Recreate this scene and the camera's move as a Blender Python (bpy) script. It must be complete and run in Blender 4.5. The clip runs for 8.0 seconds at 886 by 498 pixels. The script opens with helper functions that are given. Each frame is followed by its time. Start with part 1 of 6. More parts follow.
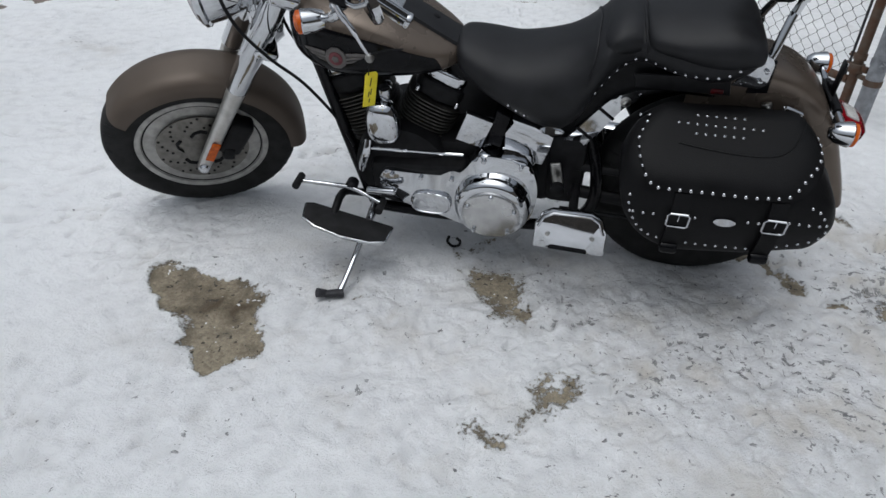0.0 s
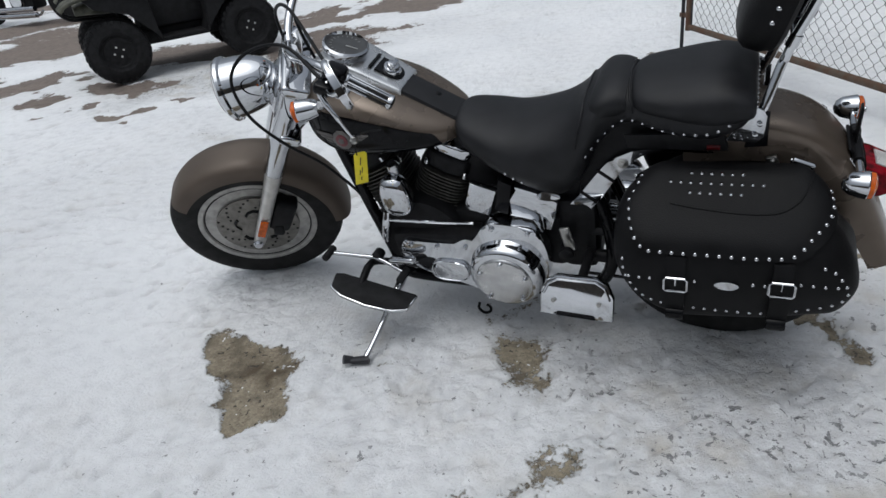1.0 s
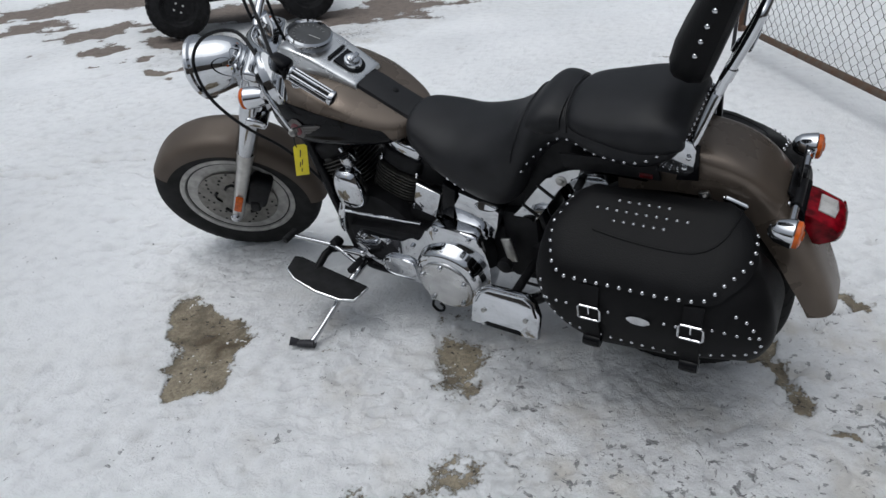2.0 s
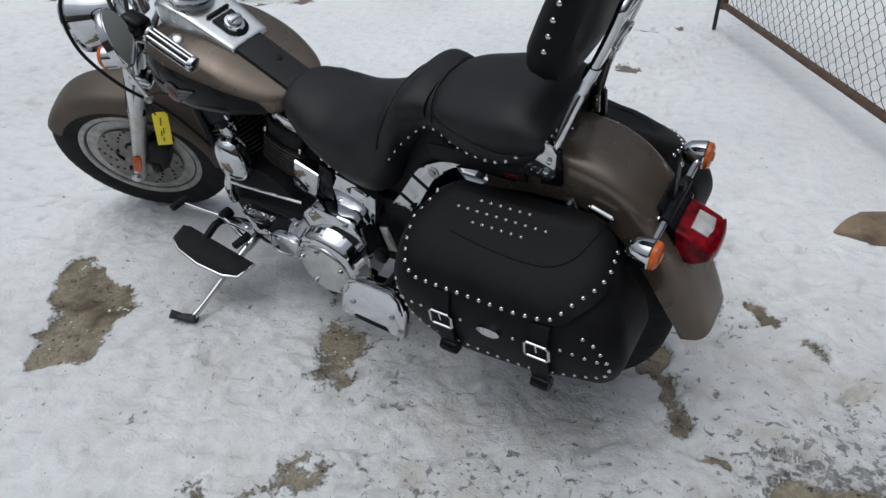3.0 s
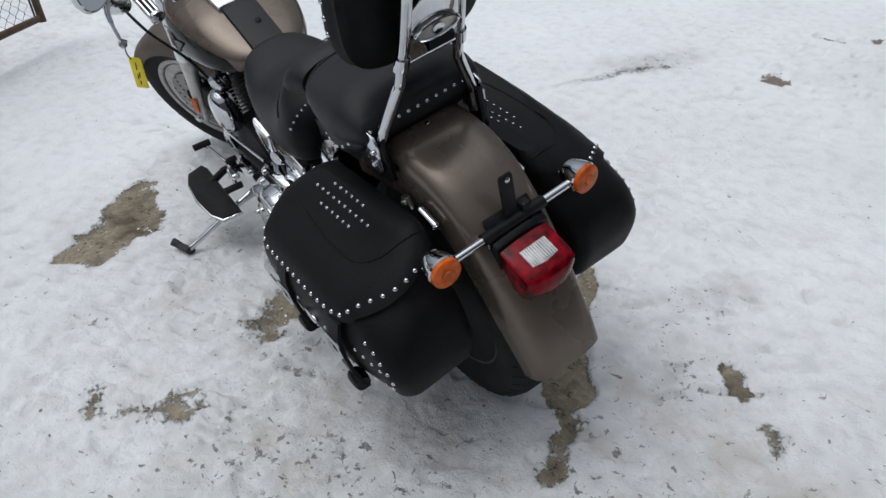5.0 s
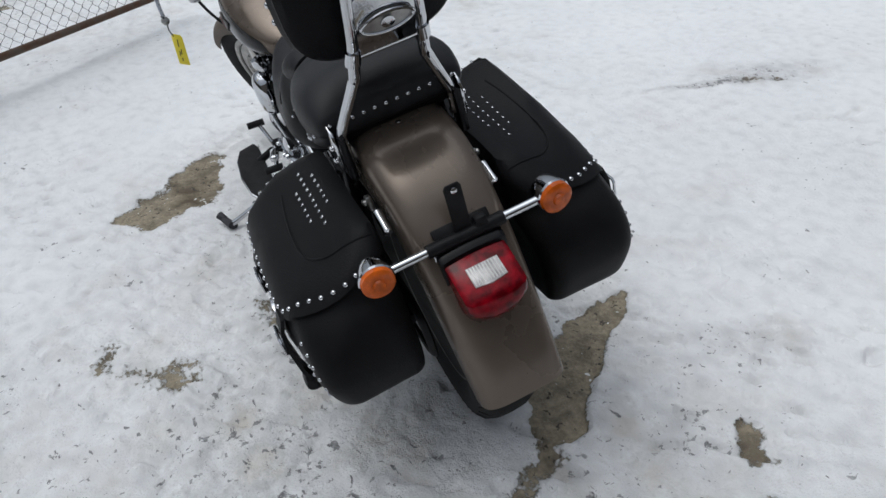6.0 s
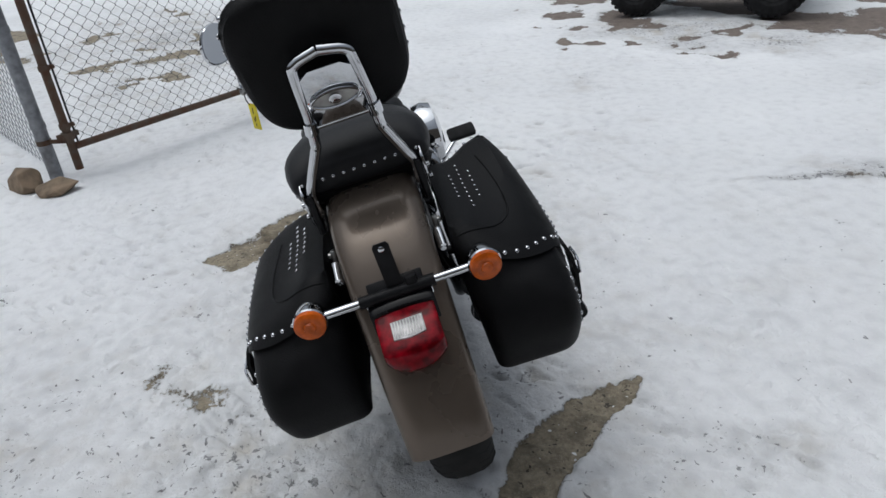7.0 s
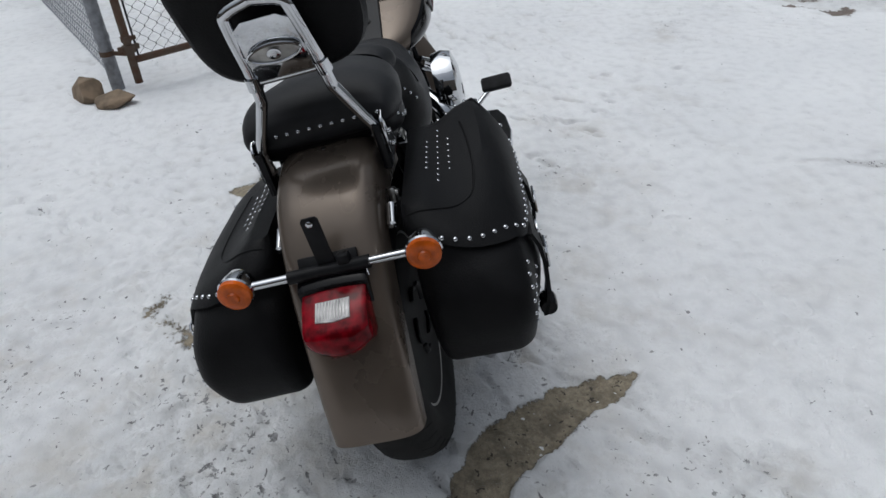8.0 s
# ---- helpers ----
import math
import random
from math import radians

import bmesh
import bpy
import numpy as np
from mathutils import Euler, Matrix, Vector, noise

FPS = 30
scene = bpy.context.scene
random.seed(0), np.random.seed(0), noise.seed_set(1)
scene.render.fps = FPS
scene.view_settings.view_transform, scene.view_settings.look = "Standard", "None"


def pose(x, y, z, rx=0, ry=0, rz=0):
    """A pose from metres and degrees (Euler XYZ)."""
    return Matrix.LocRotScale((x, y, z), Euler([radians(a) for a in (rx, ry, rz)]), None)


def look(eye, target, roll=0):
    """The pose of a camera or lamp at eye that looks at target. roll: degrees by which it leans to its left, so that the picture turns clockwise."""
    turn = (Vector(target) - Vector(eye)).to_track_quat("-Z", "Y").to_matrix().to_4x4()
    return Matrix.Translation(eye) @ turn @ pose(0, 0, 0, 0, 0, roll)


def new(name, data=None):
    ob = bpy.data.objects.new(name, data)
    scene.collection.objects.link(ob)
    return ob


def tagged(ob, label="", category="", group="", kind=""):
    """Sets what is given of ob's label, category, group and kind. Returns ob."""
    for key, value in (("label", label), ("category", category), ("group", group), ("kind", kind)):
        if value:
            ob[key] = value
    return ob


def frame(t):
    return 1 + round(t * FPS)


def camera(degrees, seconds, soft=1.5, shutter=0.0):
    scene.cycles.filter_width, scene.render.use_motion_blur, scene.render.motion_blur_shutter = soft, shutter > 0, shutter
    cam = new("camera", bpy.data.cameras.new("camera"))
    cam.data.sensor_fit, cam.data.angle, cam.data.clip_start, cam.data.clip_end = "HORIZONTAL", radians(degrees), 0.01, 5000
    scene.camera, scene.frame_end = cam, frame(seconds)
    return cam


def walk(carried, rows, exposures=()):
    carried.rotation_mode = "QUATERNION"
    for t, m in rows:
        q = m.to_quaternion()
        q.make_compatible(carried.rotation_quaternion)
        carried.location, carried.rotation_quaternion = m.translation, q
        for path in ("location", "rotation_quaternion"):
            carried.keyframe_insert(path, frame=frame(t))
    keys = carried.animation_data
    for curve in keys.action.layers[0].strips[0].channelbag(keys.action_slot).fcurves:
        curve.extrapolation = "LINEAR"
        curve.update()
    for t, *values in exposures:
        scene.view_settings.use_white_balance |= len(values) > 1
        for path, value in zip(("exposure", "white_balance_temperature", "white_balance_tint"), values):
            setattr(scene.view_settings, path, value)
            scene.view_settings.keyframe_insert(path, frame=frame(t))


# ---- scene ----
from mathutils.bvhtree import BVHTree

cam = camera(65.5, 8.0)
METRES, EYE, TILT, LEAN, TURN = 3.1831, 1.34, 0.0, 0.0, 0.0
ROWS = [
    (0.0, 0.0, 0.0, 0.0, 1.11, -34.46, -1.62),
    (0.5, 0.0901, -0.0047, 0.0045, 10.09, -29.31, 3.03),
    (1.0, 0.1396, 0.0097, 0.0064, 11.8, -29.0, 6.59),
    (1.2, 0.1404, 0.0204, 0.0039, 9.62, -29.70, 3.97),
    (2.3, 0.2934, 0.0717, 0.0219, 22.34, -30.59, 4.37),
    (2.5, 0.3081, 0.0872, 0.0178, 22.42, -30.09, 4.33),
    (3.0, 0.3355, 0.1388, 0.0179, 22.32, -34.25, 0.99),
    (3.5, 0.4122, 0.1629, 0.0166, 28.07, -33.88, 2.15),
    (4.0, 0.4654, 0.2005, 0.01, 35.83, -33.08, 3.77),
    (4.5, 0.4916, 0.2483, 0.0099, 38.32, -34.12, 1.87),
    (4.7, 0.5112, 0.2659, 0.0108, 39.92, -35.14, 1.88),
    (5.8, 0.5769, 0.3689, -0.0047, 56.37, -34.46, 2.49),
    (6.0, 0.5825, 0.3888, -0.0026, 56.76, -35.52, 2.91),
    (6.5, 0.643, 0.4477, 0.0008, 63.15, -30.62, 3.87),
    (7.0, 0.6663, 0.4884, -0.0007, 70.73, -28.52, 4.92),
    (7.5, 0.6378, 0.5287, 0.0029, 74.32, -33.2, 3.65),
    (8.0, 0.6415, 0.5812, 0.0, 80.19, -33.53, 3.35),
]
walk(cam, [(t, pose(0, 0, EYE, TILT, LEAN, TURN) @ pose(METRES * x, METRES * y, METRES * z, 90 + pitch, roll, yaw)) for t, x, y, z, yaw, pitch, roll in ROWS], [(0.0, -0.21, 6190, 7), (3.0, -0.25, 6190, 7), (4.5, -0.11, 6190, 7), (6.0, -0.12, 6190, 7), (7.0, -0.23, 6190, 7), (8.0, -0.27, 6190, 7)])

# light: a dull winter sky with a broad, weak sun
world = bpy.data.worlds.new("winter_sky")
scene.world = world
world.use_nodes = True
wn = world.node_tree
sky = wn.nodes.new("ShaderNodeTexSky")
sky.sky_type, sky.sun_disc = "NISHITA", False
sky.sun_elevation, sky.sun_rotation = radians(74), radians(212)
sky.air_density, sky.dust_density, sky.ozone_density = 1.0, 4.0, 1.0
grey = wn.nodes.new("ShaderNodeHueSaturation")
grey.inputs["Saturation"].default_value = 0.3
wn.links.new(sky.outputs[0], grey.inputs["Color"])
# an overcast sky is brightest overhead and dimmer towards the horizon
up = wn.nodes.new("ShaderNodeTexCoord")
split = wn.nodes.new("ShaderNodeSeparateXYZ")
wn.links.new(up.outputs["Generated"], split.inputs[0])
dome = wn.nodes.new("ShaderNodeMapRange")
dome.inputs["To Min"].default_value, dome.inputs["To Max"].default_value = 0.35, 1.6
wn.links.new(split.outputs["Z"], dome.inputs["Value"])
cloud = wn.nodes.new("ShaderNodeMix")
cloud.data_type, cloud.blend_type = "RGBA", "MULTIPLY"
cloud.inputs["Factor"].default_value = 1.0
wn.links.new(grey.outputs[0], cloud.inputs["A"])
wn.links.new(dome.outputs[0], cloud.inputs["B"])
wn.links.new(cloud.outputs["Result"], wn.nodes["Background"].inputs[0])
wn.nodes["Background"].inputs[1].default_value = 0.115
sun = new("sun", bpy.data.lights.new("sun", "SUN"))
sun.data.energy, sun.data.angle, sun.data.color = 0.7, radians(75), (1.0, 1.0, 1.0)
sun.matrix_world = look((-0.75, -0.95, 6.0), (0, 0, 0))
scene.view_settings.exposure = 0.0


# ---- materials ----
def material(name, colour, rough=0.5, metal=0.0, vary=0.12, scale=30.0, bump=0.0, bump_scale=200.0, coat=0.0, colour2=None, spots=0.0, rough2=None, spec=0.5):
    """A principled material whose colour, gloss and relief vary at two scales, in metres of the object."""
    mat = bpy.data.materials.new(name)
    mat.use_nodes = True
    nt = mat.node_tree
    bsdf = nt.nodes["Principled BSDF"]
    coord = nt.nodes.new("ShaderNodeTexCoord")
    big = nt.nodes.new("ShaderNodeTexNoise")
    big.inputs["Scale"].default_value, big.inputs["Detail"].default_value = scale, 5
    nt.links.new(coord.outputs["Object"], big.inputs["Vector"])
    mix = nt.nodes.new("ShaderNodeMix")
    mix.data_type = "RGBA"
    mix.inputs["A"].default_value = (*[c * (1 - vary) for c in colour], 1)
    mix.inputs["B"].default_value = (*(colour2 or [min(1, c * (1 + vary)) for c in colour]), 1)
    bsdf.inputs["Specular IOR Level"].default_value = spec
    ramp = nt.nodes.new("ShaderNodeMapRange")
    ramp.inputs["From Min"].default_value, ramp.inputs["From Max"].default_value = 0.35 + spots, 0.65 + spots * 0.4
    nt.links.new(big.outputs["Fac"], ramp.inputs["Value"])
    nt.links.new(ramp.outputs["Result"], mix.inputs["Factor"])
    nt.links.new(mix.outputs["Result"], bsdf.inputs["Base Color"])
    fine = nt.nodes.new("ShaderNodeTexNoise")
    fine.inputs["Scale"].default_value, fine.inputs["Detail"].default_value = bump_scale, 4
    nt.links.new(coord.outputs["Object"], fine.inputs["Vector"])
    gloss = nt.nodes.new("ShaderNodeMapRange")
    gloss.inputs["To Min"].default_value = rough * 0.8
    gloss.inputs["To Max"].default_value = rough2 if rough2 else min(1, rough * 1.25)
    nt.links.new(big.outputs["Fac"], gloss.inputs["Value"])
    nt.links.new(gloss.outputs["Result"], bsdf.inputs["Roughness"])
    bsdf.inputs["Metallic"].default_value = metal
    bsdf.inputs["Coat Weight"].default_value = coat
    bsdf.inputs["Coat Roughness"].default_value = 0.06
    if bump:
        rel = nt.nodes.new("ShaderNodeBump")
        rel.inputs["Strength"].default_value, rel.inputs["Distance"].default_value = bump, 0.002
        nt.links.new(fine.outputs["Fac"], rel.inputs["Height"])
        nt.links.new(rel.outputs["Normal"], bsdf.inputs["Normal"])
    return mat


CHROME = material("chrome", (0.55, 0.56, 0.58), 0.04, 1.0, 0.06, 14, rough2=0.07)
WHEEL_ALLOY = material("road_grimed_alloy", (0.075, 0.073, 0.068), 0.5, 0.4, 0.3, 30, 0.15, 250)
DISC_STEEL = material("worn_disc_steel", (0.18, 0.172, 0.158), 0.35, 0.9, 0.2, 40, 0.1, 300)
FORK_ALLOY = material("polished_fork_alloy", (0.50, 0.49, 0.47), 0.33, 0.75, 0.12, 30, 0.1, 250)
SATIN_CHROME = material("brushed_console_chrome", (0.56, 0.57, 0.58), 0.28, 0.9, 0.06, 20)
RIM_PAINT = material("pale_rim_lip", (0.36, 0.352, 0.335), 0.45, 0.4, 0.2, 30, 0.1, 200)
SALTED_CHROME = material("salt_filmed_chrome", (0.52, 0.52, 0.52), 0.2, 0.95, 0.14, 22, 0.08, 300, rough2=0.34)
DULL_CHROME = material("road_salted_chrome", (0.36, 0.355, 0.34), 0.32, 1.0, 0.2, 40, 0.1, 300)
ALLOY = material("dusty_alloy", (0.25, 0.245, 0.225), 0.42, 0.85, 0.22, 30, 0.15, 250)
LEATHER = material("black_leather", (0.0100, 0.0102, 0.0118), 0.46, 0, 0.3, 18, 0.35, 420, rough2=0.62, spec=0.26)
BAG_LEATHER = material("black_bag_leather", (0.0046, 0.0046, 0.0052), 0.44, 0, 0.35, 9, 0.45, 300, rough2=0.66, spec=0.13)
RUBBER = material("tyre_rubber", (0.016, 0.016, 0.017), 0.75, 0, 0.35, 25, 0.3, 250, spec=0.18)
SALTED_RUBBER = material("road_dusted_rubber", (0.019, 0.019, 0.019), 0.85, 0, 0.35, 20, 0.3, 250, spec=0.18)
BLACK = material("black_enamel", (0.004, 0.004, 0.005), 0.14, 0, 0.3, 20, spec=0.14)
SATIN = material("satin_black_metal", (0.009, 0.009, 0.010), 0.42, 0.1, 0.3, 40, 0.1, 300, spec=0.13)
GOLD = material("taupe_gold_metallic_paint", (0.120, 0.097, 0.079), 0.27, 0.45, 0.10, 9, 0.03, 900, coat=0.2)


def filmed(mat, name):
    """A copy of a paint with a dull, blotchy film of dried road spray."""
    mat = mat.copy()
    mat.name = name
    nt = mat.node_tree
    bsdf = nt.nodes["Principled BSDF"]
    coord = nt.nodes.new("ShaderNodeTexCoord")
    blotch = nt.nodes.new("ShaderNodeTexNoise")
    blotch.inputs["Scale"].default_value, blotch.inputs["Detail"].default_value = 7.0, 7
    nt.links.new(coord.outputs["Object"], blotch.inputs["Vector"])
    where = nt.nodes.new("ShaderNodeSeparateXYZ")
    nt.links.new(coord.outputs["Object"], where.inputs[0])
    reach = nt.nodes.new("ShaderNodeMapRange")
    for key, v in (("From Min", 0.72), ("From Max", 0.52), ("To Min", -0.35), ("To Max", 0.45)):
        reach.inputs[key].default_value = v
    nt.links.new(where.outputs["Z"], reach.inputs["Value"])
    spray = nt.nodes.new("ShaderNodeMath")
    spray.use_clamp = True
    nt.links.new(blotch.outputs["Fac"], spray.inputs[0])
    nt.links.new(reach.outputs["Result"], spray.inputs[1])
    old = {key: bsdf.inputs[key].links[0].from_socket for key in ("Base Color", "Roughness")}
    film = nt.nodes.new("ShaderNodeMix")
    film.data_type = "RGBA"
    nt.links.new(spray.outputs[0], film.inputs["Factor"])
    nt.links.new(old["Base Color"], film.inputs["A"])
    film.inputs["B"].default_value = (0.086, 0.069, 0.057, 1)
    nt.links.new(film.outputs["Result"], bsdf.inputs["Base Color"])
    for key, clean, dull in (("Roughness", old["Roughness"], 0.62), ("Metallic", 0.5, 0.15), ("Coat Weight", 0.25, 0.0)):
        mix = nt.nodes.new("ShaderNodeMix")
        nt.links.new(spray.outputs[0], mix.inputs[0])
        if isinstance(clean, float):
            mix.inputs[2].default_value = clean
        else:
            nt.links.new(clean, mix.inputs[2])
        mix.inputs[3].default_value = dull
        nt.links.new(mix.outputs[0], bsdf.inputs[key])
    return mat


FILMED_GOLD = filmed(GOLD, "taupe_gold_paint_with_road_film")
MIRROR_GLASS = material("silvered_mirror", (0.9, 0.9, 0.9), 0.02, 1.0, 0.02, 10)
AMBER = material("amber_lens", (0.50, 0.092, 0.007), 0.2, 0, 0.25, 60, spec=0.3)
RED = material("red_lens", (0.165, 0.0012, 0.0065), 0.14, 0, 0.6, 40, spec=0.14)
DARK_RED = material("dark_red_reflector", (0.06, 0.002, 0.004), 0.3, 0, 0.3, 60, spec=0.2)
CLEAR = material("clear_ribbed_lens", (0.42, 0.40, 0.40), 0.2, 0, 0.35, 50, coat=0.4)
YELLOW = material("yellow_tag", (0.80, 0.66, 0.02), 0.5, 0, 0.05, 60)
INK = material("dark_ink", (0.03, 0.03, 0.02), 0.7)
DIAL_MARK = material("dial_print", (0.20, 0.20, 0.20), 0.5)
DIAL = material("dial_face", (0.055, 0.057, 0.060), 0.5, 0, 0.15, 40, spec=0.3)
PALE = material("pale_marks", (0.6, 0.6, 0.58), 0.5)
EMBLEM_RED = material("emblem_red", (0.13, 0.02, 0.028), 0.4)
DARK_SURROUND = material("unseen_wall_dark_paint", (0.085, 0.072, 0.060), 0.8, 0, 0.25, 2.0, 0.3, 40)
EMBLEM_GREY = material("emblem_pewter", (0.13, 0.122, 0.118), 0.45, 0.6)
GALVANISED = material("weathered_galvanised_steel", (0.26, 0.27, 0.29), 0.55, 0.5, 0.25, 25, 0.2, 150)
RUST = material("rusty_pipe", (0.15, 0.068, 0.035), 0.8, 0.1, 0.4, 22, 0.35, 180, colour2=(0.11, 0.085, 0.065))
WIRE = material("chain_link_wire", (0.085, 0.088, 0.088), 0.5, 0.5, 0.25, 30)
IRON = material("dark_iron", (0.03, 0.03, 0.035), 0.6, 0.3, 0.3, 30)
ROCK = material("brown_stone", (0.19, 0.14, 0.095), 0.9, 0, 0.35, 14, 0.6, 90)
PLASTIC = material("black_plastic", (0.012, 0.012, 0.013), 0.5, 0, 0.3, 20, 0.1, 300, spec=0.18)
CAMO = material("camouflage_plastic", (0.05, 0.052, 0.032), 0.55, 0, 0.5, 9, 0.1, 300, colour2=(0.10, 0.098, 0.072), spots=0.08)
ENGINE = material("black_engine_casting", (0.010, 0.010, 0.011), 0.5, 0.15, 0.3, 40, 0.25, 260, spec=0.18)
FIN_EDGE = material("machined_fin_edge", (0.065, 0.062, 0.056), 0.5, 0.7, 0.3, 60)


def ground_material():
    """Trodden snow over gravelly concrete: the sheet's 'bare' value tells where the snow is gone, a second value where
    it is soiled and where the shade of dents is painted.
    """
    mat = bpy.data.materials.new("trodden_snow_and_gravel")
    mat.use_nodes = True
    nt = mat.node_tree
    bsdf = nt.nodes["Principled BSDF"]

    def node(kind, **values):
        n = nt.nodes.new(kind)
        for k, v in values.items():
            n.inputs[k].default_value = v
        return n

    def mixed(fac, a, b):
        m = nt.nodes.new("ShaderNodeMix")
        m.data_type = "RGBA"
        for key, v in (("Factor", fac), ("A", a), ("B", b)):
            if isinstance(v, (tuple, float)):
                m.inputs[key].default_value = v
            else:
                nt.links.new(v, m.inputs[key])
        return m.outputs["Result"]

    def ranged(value, lo, hi, a=0.0, b=1.0):
        r = node("ShaderNodeMapRange", **{"From Min": lo, "From Max": hi, "To Min": a, "To Max": b})
        nt.links.new(value, r.inputs["Value"])
        return r.outputs["Result"]

    coord = node("ShaderNodeTexCoord")

    def noise_at(scale, detail=5.0, rough=0.55):
        n = node("ShaderNodeTexNoise", Scale=scale, Detail=detail, Roughness=rough)
        nt.links.new(coord.outputs["Object"], n.inputs["Vector"])
        return n.outputs["Fac"]

    def attribute(name):
        a = node("ShaderNodeAttribute")
        a.attribute_name = name
        return a.outputs["Fac"]

    def maths(op, a, b):
        m = nt.nodes.new("ShaderNodeMath")
        m.operation = op
        for k, v in enumerate((a, b)):
            if isinstance(v, float):
                m.inputs[k].default_value = v
            else:
                nt.links.new(v, m.inputs[k])
        return m.outputs[0]

    n4, n25, n90, n300 = noise_at(1.3), noise_at(17.0, 6.0, 0.6), noise_at(75.0, 6.0, 0.65), noise_at(320.0, 3.0)
    dirt_and_shade = attribute("dirt_and_shade")
    snow = mixed(ranged(n4, 0.35, 0.65), (0.84, 0.852, 0.868, 1), (0.90, 0.908, 0.918, 1))
    # shade of the trampled dimples, mixed into the snow's colour
    hollow_shade = maths("MULTIPLY", ranged(n25, 0.48, 0.70), ranged(dirt_and_shade, 0.0, 0.5, 0.12, 0.8))
    snow = mixed(hollow_shade, snow, (0.46, 0.468, 0.48, 1))
    grit = noise_at(34.0, 8.0, 0.7)
    soiled = mixed(ranged(grit, 0.36, 0.60), (0.29, 0.286, 0.280, 1), (0.61, 0.618, 0.63, 1))
    snow = mixed(maths("MULTIPLY", dirt_and_shade, 0.9), snow, soiled)
    stain = maths("MULTIPLY", ranged(noise_at(4.5, 4.0), 0.50, 0.66, 0.0, 0.75), ranged(dirt_and_shade, 0.1, 0.7))
    snow = mixed(stain, snow, (0.50, 0.465, 0.41, 1))

    def dark_flecks(scale, stretch):
        """Scattered dark scuffs, with small hollows' shade painted in, more where snow is soiled."""
        turn = node("ShaderNodeMapping", Scale=(1.0, stretch, 1.0), Rotation=(0.0, 0.0, 0.5 * stretch))
        nt.links.new(coord.outputs["Object"], turn.inputs["Vector"])
        n = node("ShaderNodeTexNoise", Scale=scale, Detail=3.0, Roughness=0.6, Distortion=0.35)
        nt.links.new(turn.outputs["Vector"], n.inputs["Vector"])
        lifted = maths("ADD", n.outputs["Fac"], maths("MULTIPLY", dirt_and_shade, 0.235))
        lifted = maths("ADD", lifted, ranged(noise_at(3.1, 3.0), 0.3, 0.7, -0.06, 0.06))
        return ranged(lifted, 0.762, 0.79)

    crumbs_and_shade = maths("MAXIMUM", dark_flecks(23.0, 1.6), maths("MULTIPLY", dark_flecks(47.0, 0.7), 0.85))
    crumbs_and_shade = maths("MULTIPLY", crumbs_and_shade, ranged(n90, 0.3, 0.6, 0.45, 1.0))
    specks = ranged(noise_at(120.0, 2.0), 0.735, 0.76)
    snow = mixed(maths("MAXIMUM", crumbs_and_shade, maths("MULTIPLY", specks, 0.35)), snow, (0.15, 0.150, 0.156, 1))
    gravel = mixed(ranged(n90, 0.35, 0.65), (0.205, 0.172, 0.122, 1), (0.35, 0.300, 0.218, 1))
    gravel = mixed(ranged(n25, 0.52, 0.70), gravel, (0.14, 0.117, 0.086, 1))
    gravel = mixed(ranged(n300, 0.62, 0.70), gravel, (0.38, 0.36, 0.32, 1))
    edge = maths("ADD", attribute("bare"), ranged(n90, 0.2, 0.8, -0.28, 0.28))
    edge = maths("ADD", edge, ranged(n25, 0.3, 0.7, -0.15, 0.15))
    edge = maths("ADD", edge, ranged(noise_at(6.5, 6.0, 0.65), 0.3, 0.7, -0.2, 0.2))
    gravel = mixed(ranged(noise_at(7.0, 4.0), 0.52, 0.62, 0.0, 0.6), gravel, (0.085, 0.068, 0.048, 1))
    damp = maths("MULTIPLY", attribute("wet"), ranged(n25, 0.30, 0.55, 0.45, 1.0))
    gravel = mixed(damp, gravel, (0.088, 0.066, 0.040, 1))
    gravel = mixed(ranged(noise_at(52.0, 2.0), 0.655, 0.68), gravel, (0.055, 0.047, 0.036, 1))
    gravel = mixed(ranged(noise_at(41.0, 1.0), 0.735, 0.75), gravel, (0.80, 0.80, 0.79, 1))
    place = node("ShaderNodeSeparateXYZ")
    nt.links.new(coord.outputs["Object"], place.inputs[0])
    gravel = mixed(ranged(place.outputs["Y"], 3.6, 4.6, 0.0, 0.8), gravel, mixed(ranged(n25, 0.35, 0.65), (0.13, 0.104, 0.094, 1), (0.22, 0.178, 0.162, 1)))
    fac = ranged(edge, 0.45, 0.58)
    nt.links.new(mixed(fac, snow, gravel), bsdf.inputs["Base Color"])
    nt.links.new(ranged(fac, 0.0, 1.0, 0.62, 0.8), bsdf.inputs["Roughness"])
    bsdf.inputs["Subsurface Weight"].default_value = 0.0
    relief = maths("ADD", maths("MULTIPLY", n90, 0.7), maths("MULTIPLY", n300, 0.35))
    relief = maths("ADD", relief, maths("MULTIPLY", n25, 0.9))
    relief = maths("SUBTRACT", relief, fac)
    bump = node("ShaderNodeBump", Strength=0.8, Distance=0.014)
    nt.links.new(relief, bump.inputs["Height"])
    nt.links.new(bump.outputs["Normal"], bsdf.inputs["Normal"])
    return mat


for paint in (GOLD, FILMED_GOLD):
    paint.node_tree.nodes["Principled BSDF"].inputs["Specular Tint"].default_value = (0.42, 0.37, 0.33, 1)


# ---- shapes ----
def mesh_from(bm, name):
    me = bpy.data.meshes.new(name)
    bmesh.ops.recalc_face_normals(bm, faces=bm.faces)
    bm.to_mesh(me)
    bm.free()
    return me


